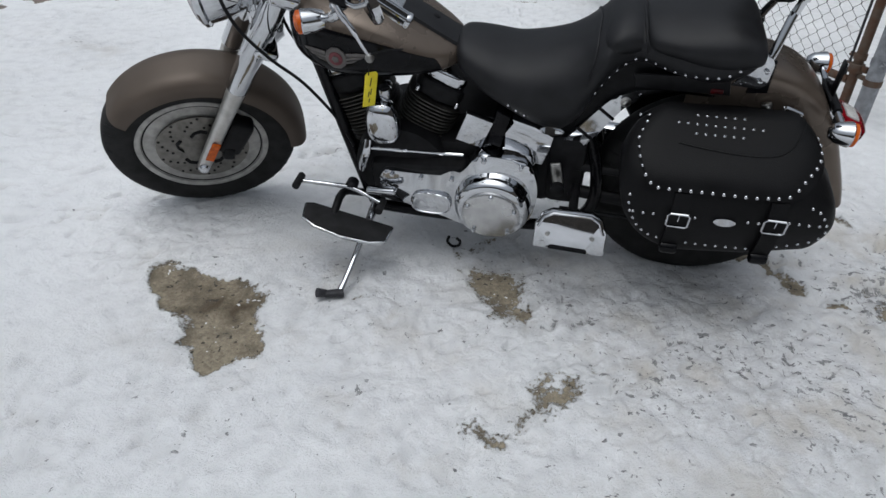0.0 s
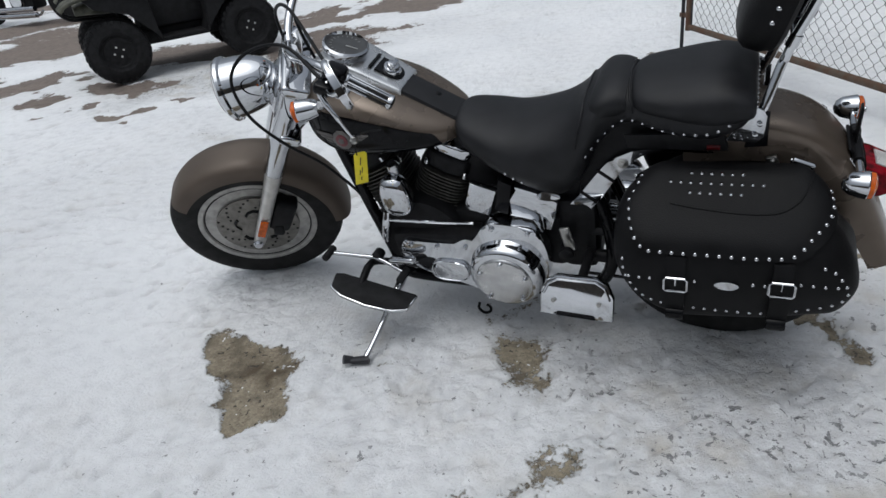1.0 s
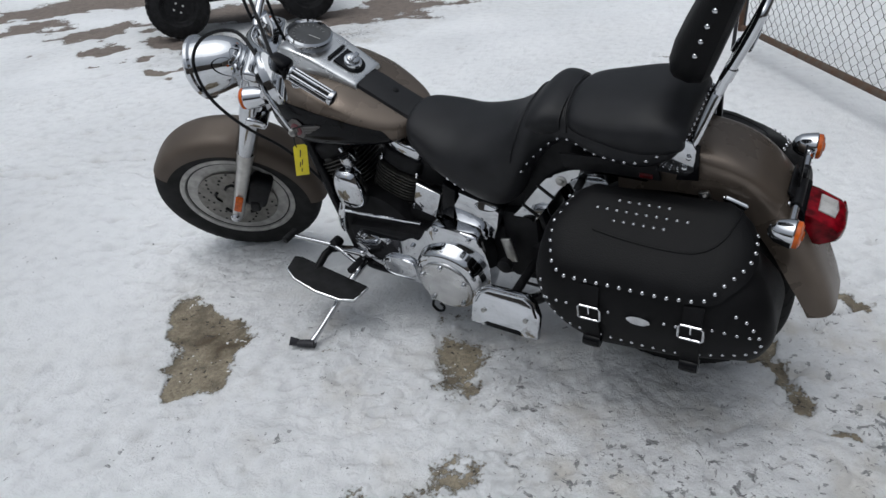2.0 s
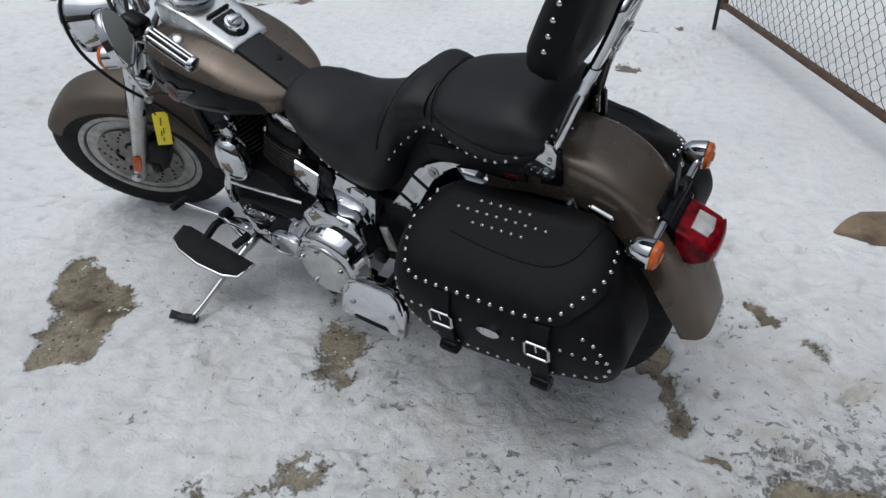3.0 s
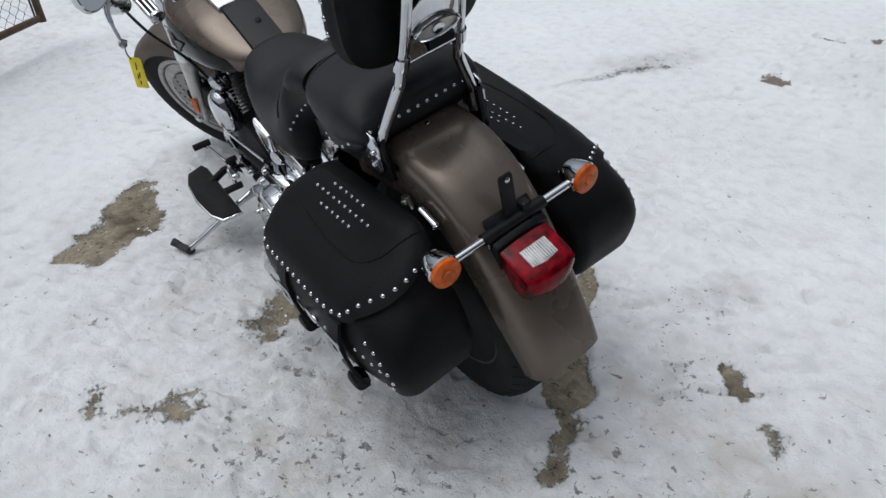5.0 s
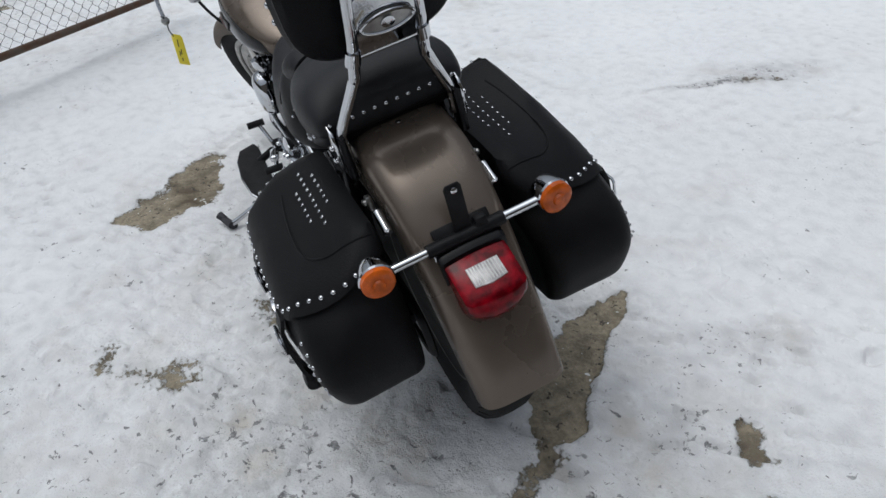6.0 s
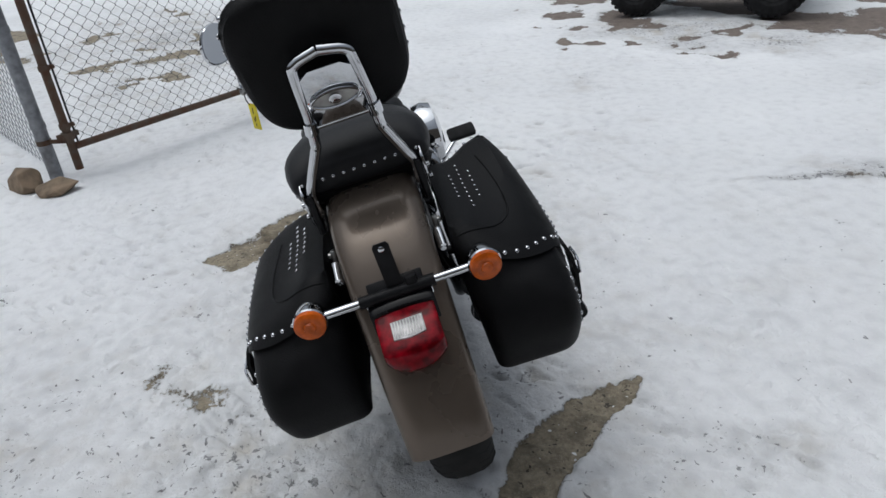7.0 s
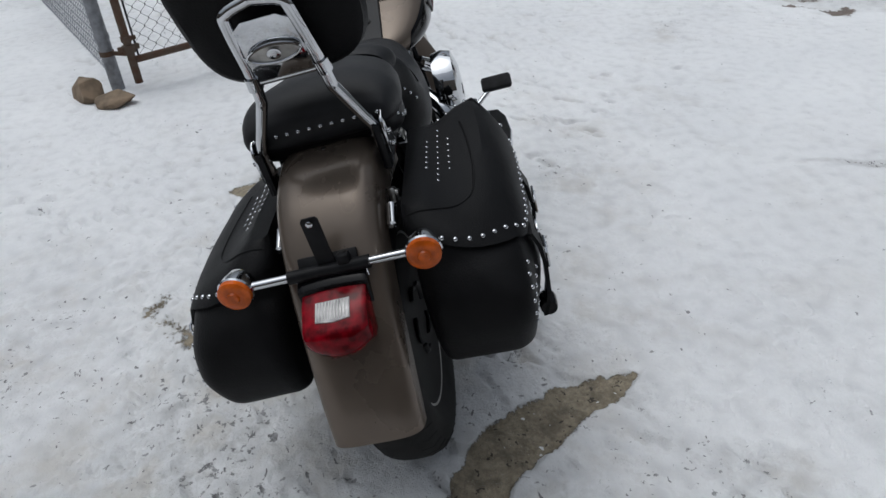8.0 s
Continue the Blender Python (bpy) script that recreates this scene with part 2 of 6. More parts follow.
def part(name, bm, mat, parent, label="", m=None, smooth=True):
    """One mesh object under a thing or under a part, in the thing's own coordinates."""
    if m is not None:
        bmesh.ops.transform(bm, matrix=m, verts=bm.verts)
    me = mesh_from(bm, name)
    me.materials.append(mat)
    ob = new(name, me)
    ob.parent = parent
    if smooth:
        me.shade_smooth()
        me.set_sharp_from_angle(angle=radians(38))
    if label:
        tagged(ob, label)
    return ob


def thing(name, m, label, category, group="", kind=""):
    ob = new(name)
    ob.matrix_world = m
    return tagged(ob, label, category, group, kind)


def join(*bms):
    """Several bmeshes as one."""
    out = bmesh.new()
    for b in bms:
        me = bpy.data.meshes.new("tmp")
        b.to_mesh(me)
        out.from_mesh(me)
        bpy.data.meshes.remove(me)
        b.free()
    return out


def loft(rings, cap=True, closed=False):
    bm = bmesh.new()
    rows = [[bm.verts.new(p) for p in ring] for ring in rings]
    n = len(rows[0])
    pairs = list(zip(rows, rows[1:])) + ([(rows[-1], rows[0])] if closed else [])
    for a, b in pairs:
        for i in range(n):
            j = (i + 1) % n
            bm.faces.new((a[i], a[j], b[j], b[i]))
    if cap and not closed:
        bm.faces.new(rows[0])
        bm.faces.new(rows[-1][::-1])
    return bm


def smooth_path(points, steps=6):
    """Catmull-Rom through the points."""
    p = [Vector(q) for q in points]
    p = [p[0] * 2 - p[1]] + p + [p[-1] * 2 - p[-2]]
    out = []
    for i in range(1, len(p) - 2):
        for k in range(steps):
            t = k / steps
            a, b, c, d = p[i - 1:i + 3]
            out.append(0.5 * ((2 * b) + (c - a) * t + (2 * a - 5 * b + 4 * c - d) * t * t + (3 * b - a - 3 * c + d) * t ** 3))
    out.append(p[-2])
    return out


def tube(points, r, n=12, bend=0, cap=True, flat=1.0):
    """A round (or flattened) bar along a path; r a number or one radius a point."""
    p = smooth_path(points, bend) if bend else [Vector(q) for q in points]
    rings, last = [], None
    for i, q in enumerate(p):
        d = (p[min(i + 1, len(p) - 1)] - p[max(i - 1, 0)]).normalized()
        side = last - d * last.dot(d) if last else d.orthogonal()
        if side.length < 1e-5:
            side = d.orthogonal()
        side.normalize()
        last = side
        up = d.cross(side)
        rr = r if isinstance(r, (int, float)) else r[min(len(r) - 1, round(i * (len(r) - 1) / max(1, len(p) - 1)))]
        rings.append([q + rr * (side * math.cos(2 * math.pi * k / n) * flat + up * math.sin(2 * math.pi * k / n)) for k in range(n)])
    return loft(rings, cap)


def lathe(profile, at=(0, 0, 0), axis=(0, 0, 1), n=32, cap=True):
    """Turn (radius, height) pairs round an axis."""
    rot = Vector((0, 0, 1)).rotation_difference(Vector(axis)).to_matrix()
    rings = [[Vector(at) + rot @ Vector((max(r, 1e-4) * math.cos(2 * math.pi * k / n), max(r, 1e-4) * math.sin(2 * math.pi * k / n), h)) for k in range(n)] for r, h in profile]
    return loft(rings, cap)


def block(size, at=(0, 0, 0), rot=(0, 0, 0), bevel=0.006, segments=2):
    bm = bmesh.new()
    bmesh.ops.create_cube(bm, size=1)
    bmesh.ops.scale(bm, vec=size, verts=bm.verts)
    if bevel:
        bmesh.ops.bevel(bm, geom=bm.edges[:], offset=min(bevel, min(size) * 0.45), segments=segments, profile=0.5, affect="EDGES")
    bmesh.ops.transform(bm, matrix=pose(*at, *rot), verts=bm.verts)
    return bm


def slab(outline, depth, m=None, bevel=0.003):
    """A flat outline (x, y) given a thickness along z and softened edges."""
    bm = bmesh.new()
    lo = [bm.verts.new((x, y, -depth / 2)) for x, y in outline]
    hi = [bm.verts.new((x, y, depth / 2)) for x, y in outline]
    n = len(outline)
    bm.faces.new(lo[::-1])
    bm.faces.new(hi)
    for i in range(n):
        bm.faces.new((lo[i], lo[(i + 1) % n], hi[(i + 1) % n], hi[i]))
    if bevel:
        rim = [e for e in bm.edges if abs(e.verts[0].co.z - e.verts[1].co.z) < 1e-6]
        bmesh.ops.bevel(bm, geom=rim, offset=bevel, segments=2, profile=0.5, affect="EDGES")
    if m is not None:
        bmesh.ops.transform(bm, matrix=m, verts=bm.verts)
    return bm


def oval(rx, ry, n=28, power=2.0):
    out = []
    for k in range(n):
        c, s = math.cos(2 * math.pi * k / n), math.sin(2 * math.pi * k / n)
        out.append((rx * math.copysign(abs(c) ** (2 / power), c), ry * math.copysign(abs(s) ** (2 / power), s)))
    return out


def section(x, w, top, low, n=32, power=2.6, taper=0.0, y=0.0):
    """A rounded cross-section in the plane x."""
    mid, h = (top + low) / 2, (top - low) / 2
    return [Vector((x, y + w * a * (1 - taper * max(b, 0) ** 1.5), mid + h * b)) for a, b in oval(1, 1, n, power)]


def lerp_rows(rows, steps):
    """Smoothly interpolated rows of numbers."""
    out = []
    rows = [tuple(r) for r in rows]
    p = [rows[0]] + rows + [rows[-1]]
    for i in range(1, len(p) - 2):
        for k in range(steps):
            t = k / steps
            row = []
            for a, b, c, d in zip(*p[i - 1:i + 3]):
                row.append(0.5 * (2 * b + (c - a) * t + (2 * a - 5 * b + 4 * c - d) * t * t + (3 * b - a - 3 * c + d) * t ** 3))
            out.append(tuple(row))
    out.append(rows[-1])
    return out


def rounded_rect(x0, x1, y0, y1, r, z, n=5):
    out = []
    r = min(r, (x1 - x0) * 0.49, (y1 - y0) * 0.49)
    for cx, cy, a in ((x1 - r, y1 - r, 0), (x0 + r, y1 - r, 90), (x0 + r, y0 + r, 180), (x1 - r, y0 + r, 270)):
        for k in range(n + 1):
            t = radians(a + 90 * k / n)
            out.append(Vector((cx + r * math.cos(t), cy + r * math.sin(t), z)))
    return out


def mirrored(bm):
    """The other side of the bike."""
    bmesh.ops.transform(bm, matrix=Matrix.Diagonal((1, -1, 1, 1)), verts=bm.verts)
    return bm


def clamp(v):
    return max(0.0, min(1.0, v))


def bag_lift(q):
    """The off-side bag is packed fuller: its lid stands up flatter and wider."""
    tall = (0.042 + 0.050 * clamp(q.x / 0.2)) * clamp((q.x + 0.16) / 0.14)
    return tall * clamp((q.z - 0.575) / 0.06) * (0.12 + 0.88 * clamp((abs(q.y) - 0.19) / 0.10))


def raised(bm):
    for v in bm.verts:
        v.co.z += bag_lift(v.co)
    return bm


def stud_row(surface, paths, spacing):
    """Places and normals of studs pressed onto a surface along paths."""
    tree = BVHTree.FromBMesh(surface)
    out = []
    for path in paths:
        p = [Vector(q) for q in path]
        if len(p) > 1:
            fine = [a.lerp(b, k / 12) for a, b in zip(p, p[1:]) for k in range(12)] + [p[-1]]
            p = [tree.find_nearest(q)[0] for q in fine]
        left = 0.0
        spots = [p[0]]
        for a, b in zip(p, p[1:]):
            d = (b - a).length
            if d < 1e-7:
                continue
            s = spacing - left
            while s <= d:
                spots.append(a.lerp(b, s / d))
                s += spacing
            left = (left + d) % spacing
        for q in spots:
            place, normal, _, _ = tree.find_nearest(q)
            if normal.dot(q - place) < 0 and (q - place).length > 0.002:
                normal = -normal
            out.append((place, normal))
    return out


STUD_MESHES = {}


def put_studs(spots, r, parent, mat, flip=False, lift=False):
    """Each stud an object of its own on one shared mesh."""
    if r not in STUD_MESHES:
        bm = lathe([(r * 1.1, -r * 0.15), (r, r * 0.25), (r * 0.72, r * 0.62), (r * 0.25, r * 0.82)], n=10)
        STUD_MESHES[r] = mesh_from(bm, "stud")
        STUD_MESHES[r].materials.append(mat)
        STUD_MESHES[r].shade_smooth()
    for place, normal in spots:
        q, n = place.copy(), normal.copy()
        if flip:
            q.y, n.y = -q.y, -n.y
        q.z += bag_lift(q) if lift else 0.0
        ob = new("stud", STUD_MESHES[r])
        ob.parent = parent
        ob.matrix_basis = Matrix.Translation(q) @ Vector((0, 0, 1)).rotation_difference(n).to_matrix().to_4x4()


def outward(bm):
    bmesh.ops.recalc_face_normals(bm, faces=bm.faces)
    return bm


def mudguard(profile, half, skirt, thick=0.004, crown=0.02, n=16, square=0.6):
    """A curved mudguard: an arched section carried along a profile (x, z), its sides reaching inwards by skirt."""
    p = [Vector((x, 0, z)) for x, z in profile]
    rings = []
    for i, q in enumerate(p):
        d = (p[min(i + 1, len(p) - 1)] - p[max(i - 1, 0)]).normalized()
        out = Vector((0, 1, 0)).cross(d)
        s = skirt if isinstance(skirt, (int, float)) else skirt(i / (len(p) - 1))
        w = half if isinstance(half, (int, float)) else half(i / (len(p) - 1))
        line = []
        line.append((-w, -s))
        for k in range(n + 1):
            a = math.pi * (1 - k / n)
            c, si = math.cos(a), math.sin(a)
            line.append((w * math.copysign(abs(c) ** square, c), crown * 2 * (abs(si) ** (square + 0.15)) - crown * 2))
        line.append((w, -s))
        ring = [q + Vector((0, y, 0)) + out * o for y, o in line]
        ring += [q + Vector((0, y * (1 - thick / w), 0)) + out * (o - (thick if 0 < k < len(line) - 1 else 0)) for k, (y, o) in reversed(list(enumerate(line)))]
        rings.append(ring)
    return loft(rings)


# ---- ground ----
def value_noise(x, y, cell, seed):
    """Smooth random relief between 0 and 1 over a plan."""
    x, y = x / cell, y / cell
    xi, yi = np.floor(x).astype(np.int64), np.floor(y).astype(np.int64)
    fx, fy = x - xi, y - yi
    fx, fy = fx * fx * (3 - 2 * fx), fy * fy * (3 - 2 * fy)

    def rnd(a, b):
        h = (a * 374761393 + b * 668265263 + seed * 144665) & 0x7FFFFFFF
        h = ((h ^ (h >> 13)) * 1274126177) & 0x7FFFFFFF
        return ((h ^ (h >> 16)) & 0xFFFF) / 65535.0

    top = rnd(xi, yi) * (1 - fx) + rnd(xi + 1, yi) * fx
    low = rnd(xi, yi + 1) * (1 - fx) + rnd(xi + 1, yi + 1) * fx
    return top * (1 - fy) + low * fy


def spaced(bands, far):
    """Steps along one axis: even within each band (end, step), growing beyond the last ones."""
    line = [bands[0][0]]
    for end, step in bands[1:]:
        line += list(np.linspace(line[-1], end, int(round((end - line[-1]) / step)) + 1)[1:])
    d, e = bands[1][1], bands[-1][1]
    while line[0] > -far or line[-1] < far:
        d, e = d * 1.1, e * 1.1
        line = [line[0] - d] + line + [line[-1] + e]
    return np.array(line)


gx, gy = np.meshgrid(spaced(((-6.2, 0), (-1.5, 0.034), (1.9, 0.0085)), 400), spaced(((0.55, 0.0), (3.3, 0.0085), (7.6, 0.034)), 400))
gap = np.maximum(0, np.hypot(gx - 0.3, gy - 1.9) - 2.2)
far_off = np.clip(gap / 1.5, 0, 1)
bare, dirt_and_shade, wet = np.zeros_like(gx), np.zeros_like(gx), np.zeros_like(gx)


def wobble(seed):
    """Raggedness of the patches' edges, larger far off in the yard."""
    fine = 0.06 * (value_noise(gx, gy, 0.09, seed) - 0.5) + 0.035 * (value_noise(gx, gy, 0.03, seed + 1) - 0.5)
    wide = 0.55 * (value_noise(gx, gy, 0.42, seed + 20) - 0.5) + 0.30 * (value_noise(gx, gy, 0.17, seed + 30) - 0.5) + 0.12 * (value_noise(gx, gy, 0.08, seed + 40) - 0.5)
    wild = 2.4 * (value_noise(gx, gy, 1.7, seed + 50) - 0.5) * np.clip((gap - 4) / 4, 0, 1)
    return fine + far_off * wide + wild


wob_x, wob_y = gx + wobble(5), gy + wobble(7)


def blob(field, cx, cy, rx, ry, turn=0, strength=1.0, soft=0.35):
    """Raise a field within a rough oval."""
    c, s = math.cos(radians(turn)), math.sin(radians(turn))
    u, v = (wob_x - cx) * c + (wob_y - cy) * s, (wob_y - cy) * c - (wob_x - cx) * s
    d = np.sqrt((u / rx) ** 2 + (v / ry) ** 2)
    np.maximum(field, strength * np.clip((1 + soft - d) / (2 * soft), 0, 1), out=field)


def strip(field, stops, strength=1.0, soft=0.02, ragged=0.6):
    """Raise a field along a way of (x, y, half width) stops that widens and narrows between them."""
    px, py = gx + ragged * (wob_x - gx), gy + ragged * (wob_y - gy)
    for (ax, ay, ar), (bx, by, br) in zip(stops, stops[1:]):
        t = np.clip(((px - ax) * (bx - ax) + (py - ay) * (by - ay)) / ((bx - ax) ** 2 + (by - ay) ** 2), 0, 1)
        d = np.hypot(px - ax - t * (bx - ax), py - ay - t * (by - ay)) - (ar + t * (br - ar))
        np.maximum(field, strength * np.clip(0.5 - d / (2 * soft), 0, 1), out=field)


# bare spots round the motorcycle
strip(bare, ((-0.885, 1.765, 0.055), (-0.79, 1.70, 0.095), (-0.665, 1.64, 0.10)), 1.0, 0.035, 0.85)
strip(bare, ((-0.71, 1.63, 0.08), (-0.62, 1.60, 0.085), (-0.585, 1.605, 0.05)), 1.0, 0.04, 1.0)
strip(bare, ((-0.685, 1.60, 0.095), (-0.63, 1.50, 0.12), (-0.585, 1.465, 0.095)), 1.0, 0.035, 0.85)
strip(bare, ((-0.66, 1.46, 0.07), (-0.64, 1.39, 0.045)), 1.0, 0.03, 1.0)
strip(wet, ((-0.735, 1.61, 0.035), (-0.70, 1.645, 0.04), (-0.68, 1.625, 0.012), (-0.60, 1.615, 0.045), (-0.565, 1.625, 0.03)), 1.0, 0.03, 1.3)
strip(wet, ((-0.81, 1.71, 0.02), (-0.72, 1.69, 0.03)), 0.5, 0.04, 1.3)
strip(bare, ((0.09, 1.83, 0.045), (0.17, 1.75, 0.095), (0.21, 1.65, 0.065)), 0.78, 0.08, 1.0)
strip(bare, ((0.0, 1.98, 0.02), (0.07, 1.90, 0.03), (0.19, 2.04, 0.04)), 0.58, 0.06, 1.0)
strip(bare, ((-0.285, 1.675, 0.012), (-0.22, 1.68, 0.014)), 0.62, 0.04)
strip(bare, ((0.11, 1.165, 0.035), (0.155, 1.12, 0.035)), 0.72, 0.05, 0.8)
strip(bare, ((0.19, 1.165, 0.025), (0.255, 1.225, 0.045), (0.345, 1.32, 0.042)), 0.76, 0.065, 0.8)
strip(bare, ((0.36, 1.34, 0.03), (0.44, 1.40, 0.03)), 0.50, 0.08, 0.8)
strip(bare, ((0.07, 1.32, 0.01), (0.09, 1.27, 0.01)), 0.45, 0.05)
strip(bare, ((1.01, 2.06, 0.04), (1.075, 1.97, 0.03), (1.115, 1.90, 0.018), (1.165, 1.815, 0.042)), 0.85, 0.03)
strip(bare, ((0.775, 2.525, 0.012), (0.80, 2.43, 0.05), (0.822, 2.33, 0.068), (0.875, 2.22, 0.075), (0.945, 2.115, 0.08), (1.02, 2.035, 0.07)), 1.0, 0.012, 0.4)
strip(bare, ((1.335, 2.375, 0.045), (1.36, 2.345, 0.04)), 0.8, 0.03)
strip(bare, ((1.31, 2.26, 0.012), (1.36, 2.24, 0.012)), 0.6, 0.04)
strip(bare, ((1.46, 2.25, 0.02), (1.50, 2.22, 0.03)), 0.62, 0.05)
strip(bare, ((1.20, 1.715, 0.012), (1.28, 1.70, 0.015)), 0.75, 0.02)
strip(bare, ((1.37, 1.66, 0.05), (1.48, 1.69, 0.06), (1.64, 1.74, 0.05)), 0.7, 0.06)
strip(bare, ((1.39, 1.80, 0.015), (1.45, 1.79, 0.012)), 0.6, 0.03)
blob(bare, 0.58, 4.43, 0.08, 0.06, 0, 0.8, 0.5)
blob(bare, 0.64, 5.23, 0.08, 0.05, 0, 0.75, 0.5)
# heel marks in the loose snow ahead of the stand
heels = np.zeros_like(gx)
steps = random.Random(17)
for hx, hy, count in ((-1.00, 1.18, 11), (-0.90, 1.06, 6), (-1.03, 1.80, 5), (-0.55, 1.22, 6), (-0.25, 1.05, 5), (-1.30, 2.05, 6)):
    for _ in range(count):
        cx, cy, long, bend = hx + steps.gauss(0, 0.085), hy + steps.gauss(0, 0.085), steps.uniform(0.018, 0.042), steps.uniform(0.5, 1.1)
        strip(heels, ((cx, cy, 0.006), (cx + long * math.cos(bend), cy + long * math.sin(bend), steps.uniform(0.007, 0.014))), steps.uniform(0.5, 1.0), 0.014, 0.8)
# the slushy yard round the quad bike
blob(bare, -4.50, 4.88, 0.24, 0.23, 60)
blob(bare, -4.85, 5.66, 0.42, 0.24, 60)
blob(bare, -3.33, 4.44, 0.17, 0.14, 0)
blob(bare, -3.71, 4.66, 0.22, 0.10, 52)
blob(bare, -3.84, 5.42, 0.46, 0.24, -5)
blob(bare, -2.80, 4.74, 0.18, 0.09, 55, 0.8)
blob(bare, -4.00, 4.28, 0.10, 0.08, 0, 0.9)
blob(bare, -5.98, 5.98, 0.42, 0.40, 20)
blob(bare, -2.70, 5.56, 0.30, 0.12, 122, 0.9)
blob(bare, -2.25, 5.00, 0.13, 0.09, 40, 0.9)
blob(bare, -3.3, 6.45, 1.3, 0.42, -10)
blob(bare, -2.45, 6.55, 0.9, 0.45, 19)
blob(bare, -6.9, 6.9, 1.6, 0.55, 38)
blob(bare, -7.4, 8.6, 2.6, 0.9, 20)
blob(bare, -5.2, 7.9, 1.6, 0.5, 38, 0.9)
blob(bare, -2.0, 8.1, 1.5, 0.35, 30, 0.85)
blob(bare, -0.2, 8.9, 1.7, 0.35, 20, 0.85)
blob(bare, -3.6, 10.2, 3.0, 0.6, 25, 0.9)
blob(bare, -8.5, 11.2, 3.5, 0.9, 30)
blob(bare, -7.6, -0.85, 1.6, 0.35, 20, 1.0)
blob(bare, 0.00, 4.26, 0.17, 0.020, 68, 0.62, 0.6)
blob(bare, -0.14, 3.88, 0.09, 0.016, 68, 0.55, 0.6)
# dark spots beyond the gate: brown earth, and snow shadows painted as bare ground
yard_spots = random.Random(8)
for cx, cy in ((-5.17, 0.55), (-4.38, 0.94), (-8.0, 0.21), (-7.19, 0.6), (-5.31, 1.14), (-9.09, 1.15), (-7.13, 1.83), (-5.06, 0.36), (-6.6, 0.19), (-6.2, 1.5), (-8.2, 1.6), (-5.9, 0.8)):
    blob(bare, cx, cy, yard_spots.uniform(0.14, 0.34), yard_spots.uniform(0.09, 0.16), yard_spots.uniform(30, 70), 0.9, 0.5)
# soiled, crumbled snow
blob(dirt_and_shade, 1.05, 1.35, 0.65, 0.50, 30, 1.0, 0.9)
blob(dirt_and_shade, 0.45, 1.66, 0.85, 0.25, -8, 0.75, 0.9)
blob(dirt_and_shade, 1.30, 2.15, 0.45, 0.40, 0, 0.65, 0.9)
blob(dirt_and_shade, -0.05, 1.35, 0.60, 0.30, 20, 0.40, 0.9)
blob(dirt_and_shade, -0.70, 1.55, 0.35, 0.35, 0, 0.45, 0.9)
blob(dirt_and_shade, -0.08, 4.04, 0.36, 0.030, 68, 1.0, 0.8)
blob(dirt_and_shade, -0.05, 4.30, 0.30, 0.12, 68, 0.6, 0.9)
blob(dirt_and_shade, 0.30, 4.9, 0.9, 0.9, 0, 0.2, 0.9)
blob(dirt_and_shade, -3.0, 5.4, 0.8, 0.45, 20, 0.9, 0.9)
blob(dirt_and_shade, -2.2, 5.7, 0.7, 0.30, 40, 0.9, 0.9)
blob(dirt_and_shade, -6.5, 1.0, 3.0, 1.2, 10, 0.75, 0.9)
blob(dirt_and_shade, 0.55, 0.85, 1.0, 0.40, 10, 0.55, 0.9)
blob(dirt_and_shade, 1.55, 1.5, 0.55, 0.75, 0, 1.0, 0.9)
blob(dirt_and_shade, 0.35, 2.2, 1.2, 0.35, -10, 0.35, 0.9)
blob(dirt_and_shade, -0.9, 3.3, 0.9, 0.5, 30, 0.28, 0.9)
blob(dirt_and_shade, 1.02, 2.52, 0.10, 0.05, 20, 0.75, 0.9)
blob(dirt_and_shade, 1.12, 2.66, 0.16, 0.07, 60, 0.85, 0.9)
blob(dirt_and_shade, 0.62, 2.62, 0.10, 0.05, 20, 0.5, 0.9)
blob(dirt_and_shade, 0.95, 2.95, 0.35, 0.10, 40, 0.35, 0.9)
blob(dirt_and_shade, 0.75, 1.60, 0.55, 0.20, -8, 0.7, 0.9)
blob(dirt_and_shade, -0.35, 2.75, 0.8, 0.35, -10, 0.35, 0.9)
blob(dirt_and_shade, 0.95, 2.48, 0.06, 0.030, 20, 0.75, 0.8)
blob(dirt_and_shade, 1.12, 2.57, 0.12, 0.060, 35, 0.75, 0.8)
blob(dirt_and_shade, 1.11, 2.71, 0.1, 0.050, 60, 0.75, 0.8)
strip(dirt_and_shade, ((-0.39, 2.81, 0.12), (-1.08, 3.15, 0.16), (-2.03, 3.9, 0.30)), 0.34, 0.25, 1.5)
dirt_and_shade *= 0.45 + 0.75 * value_noise(gx, gy, 0.35, 12)
tramp = np.clip(1.55 - np.hypot((gx - 0.55) / 1.15, (gy - 1.75) / 0.95), 0, 1)
dirt_and_shade = np.maximum(dirt_and_shade, 0.22 * value_noise(gx, gy, 0.6, 21))
dirt_and_shade = np.maximum(dirt_and_shade, tramp * (0.18 + 0.42 * value_noise(gx, gy, 0.3, 31)))


drift_x = gx + 0.085 * (value_noise(gx, gy, 0.16, 71) - 0.5) + 0.040 * (value_noise(gx, gy, 0.055, 72) - 0.5)
drift_y = gy + 0.085 * (value_noise(gx, gy, 0.14, 73) - 0.5) + 0.040 * (value_noise(gx, gy, 0.050, 74) - 0.5)


def crumble(cell, turn, seed, crease):
    """Uneven relief off the grid, part rounded and part creased."""
    c, d = math.cos(turn), math.sin(turn)
    v = 2 * value_noise(c * drift_x + d * drift_y, c * drift_y - d * drift_x, cell, seed) - 1
    return crease * np.abs(v) + (1 - crease) * (0.5 + 0.5 * v)


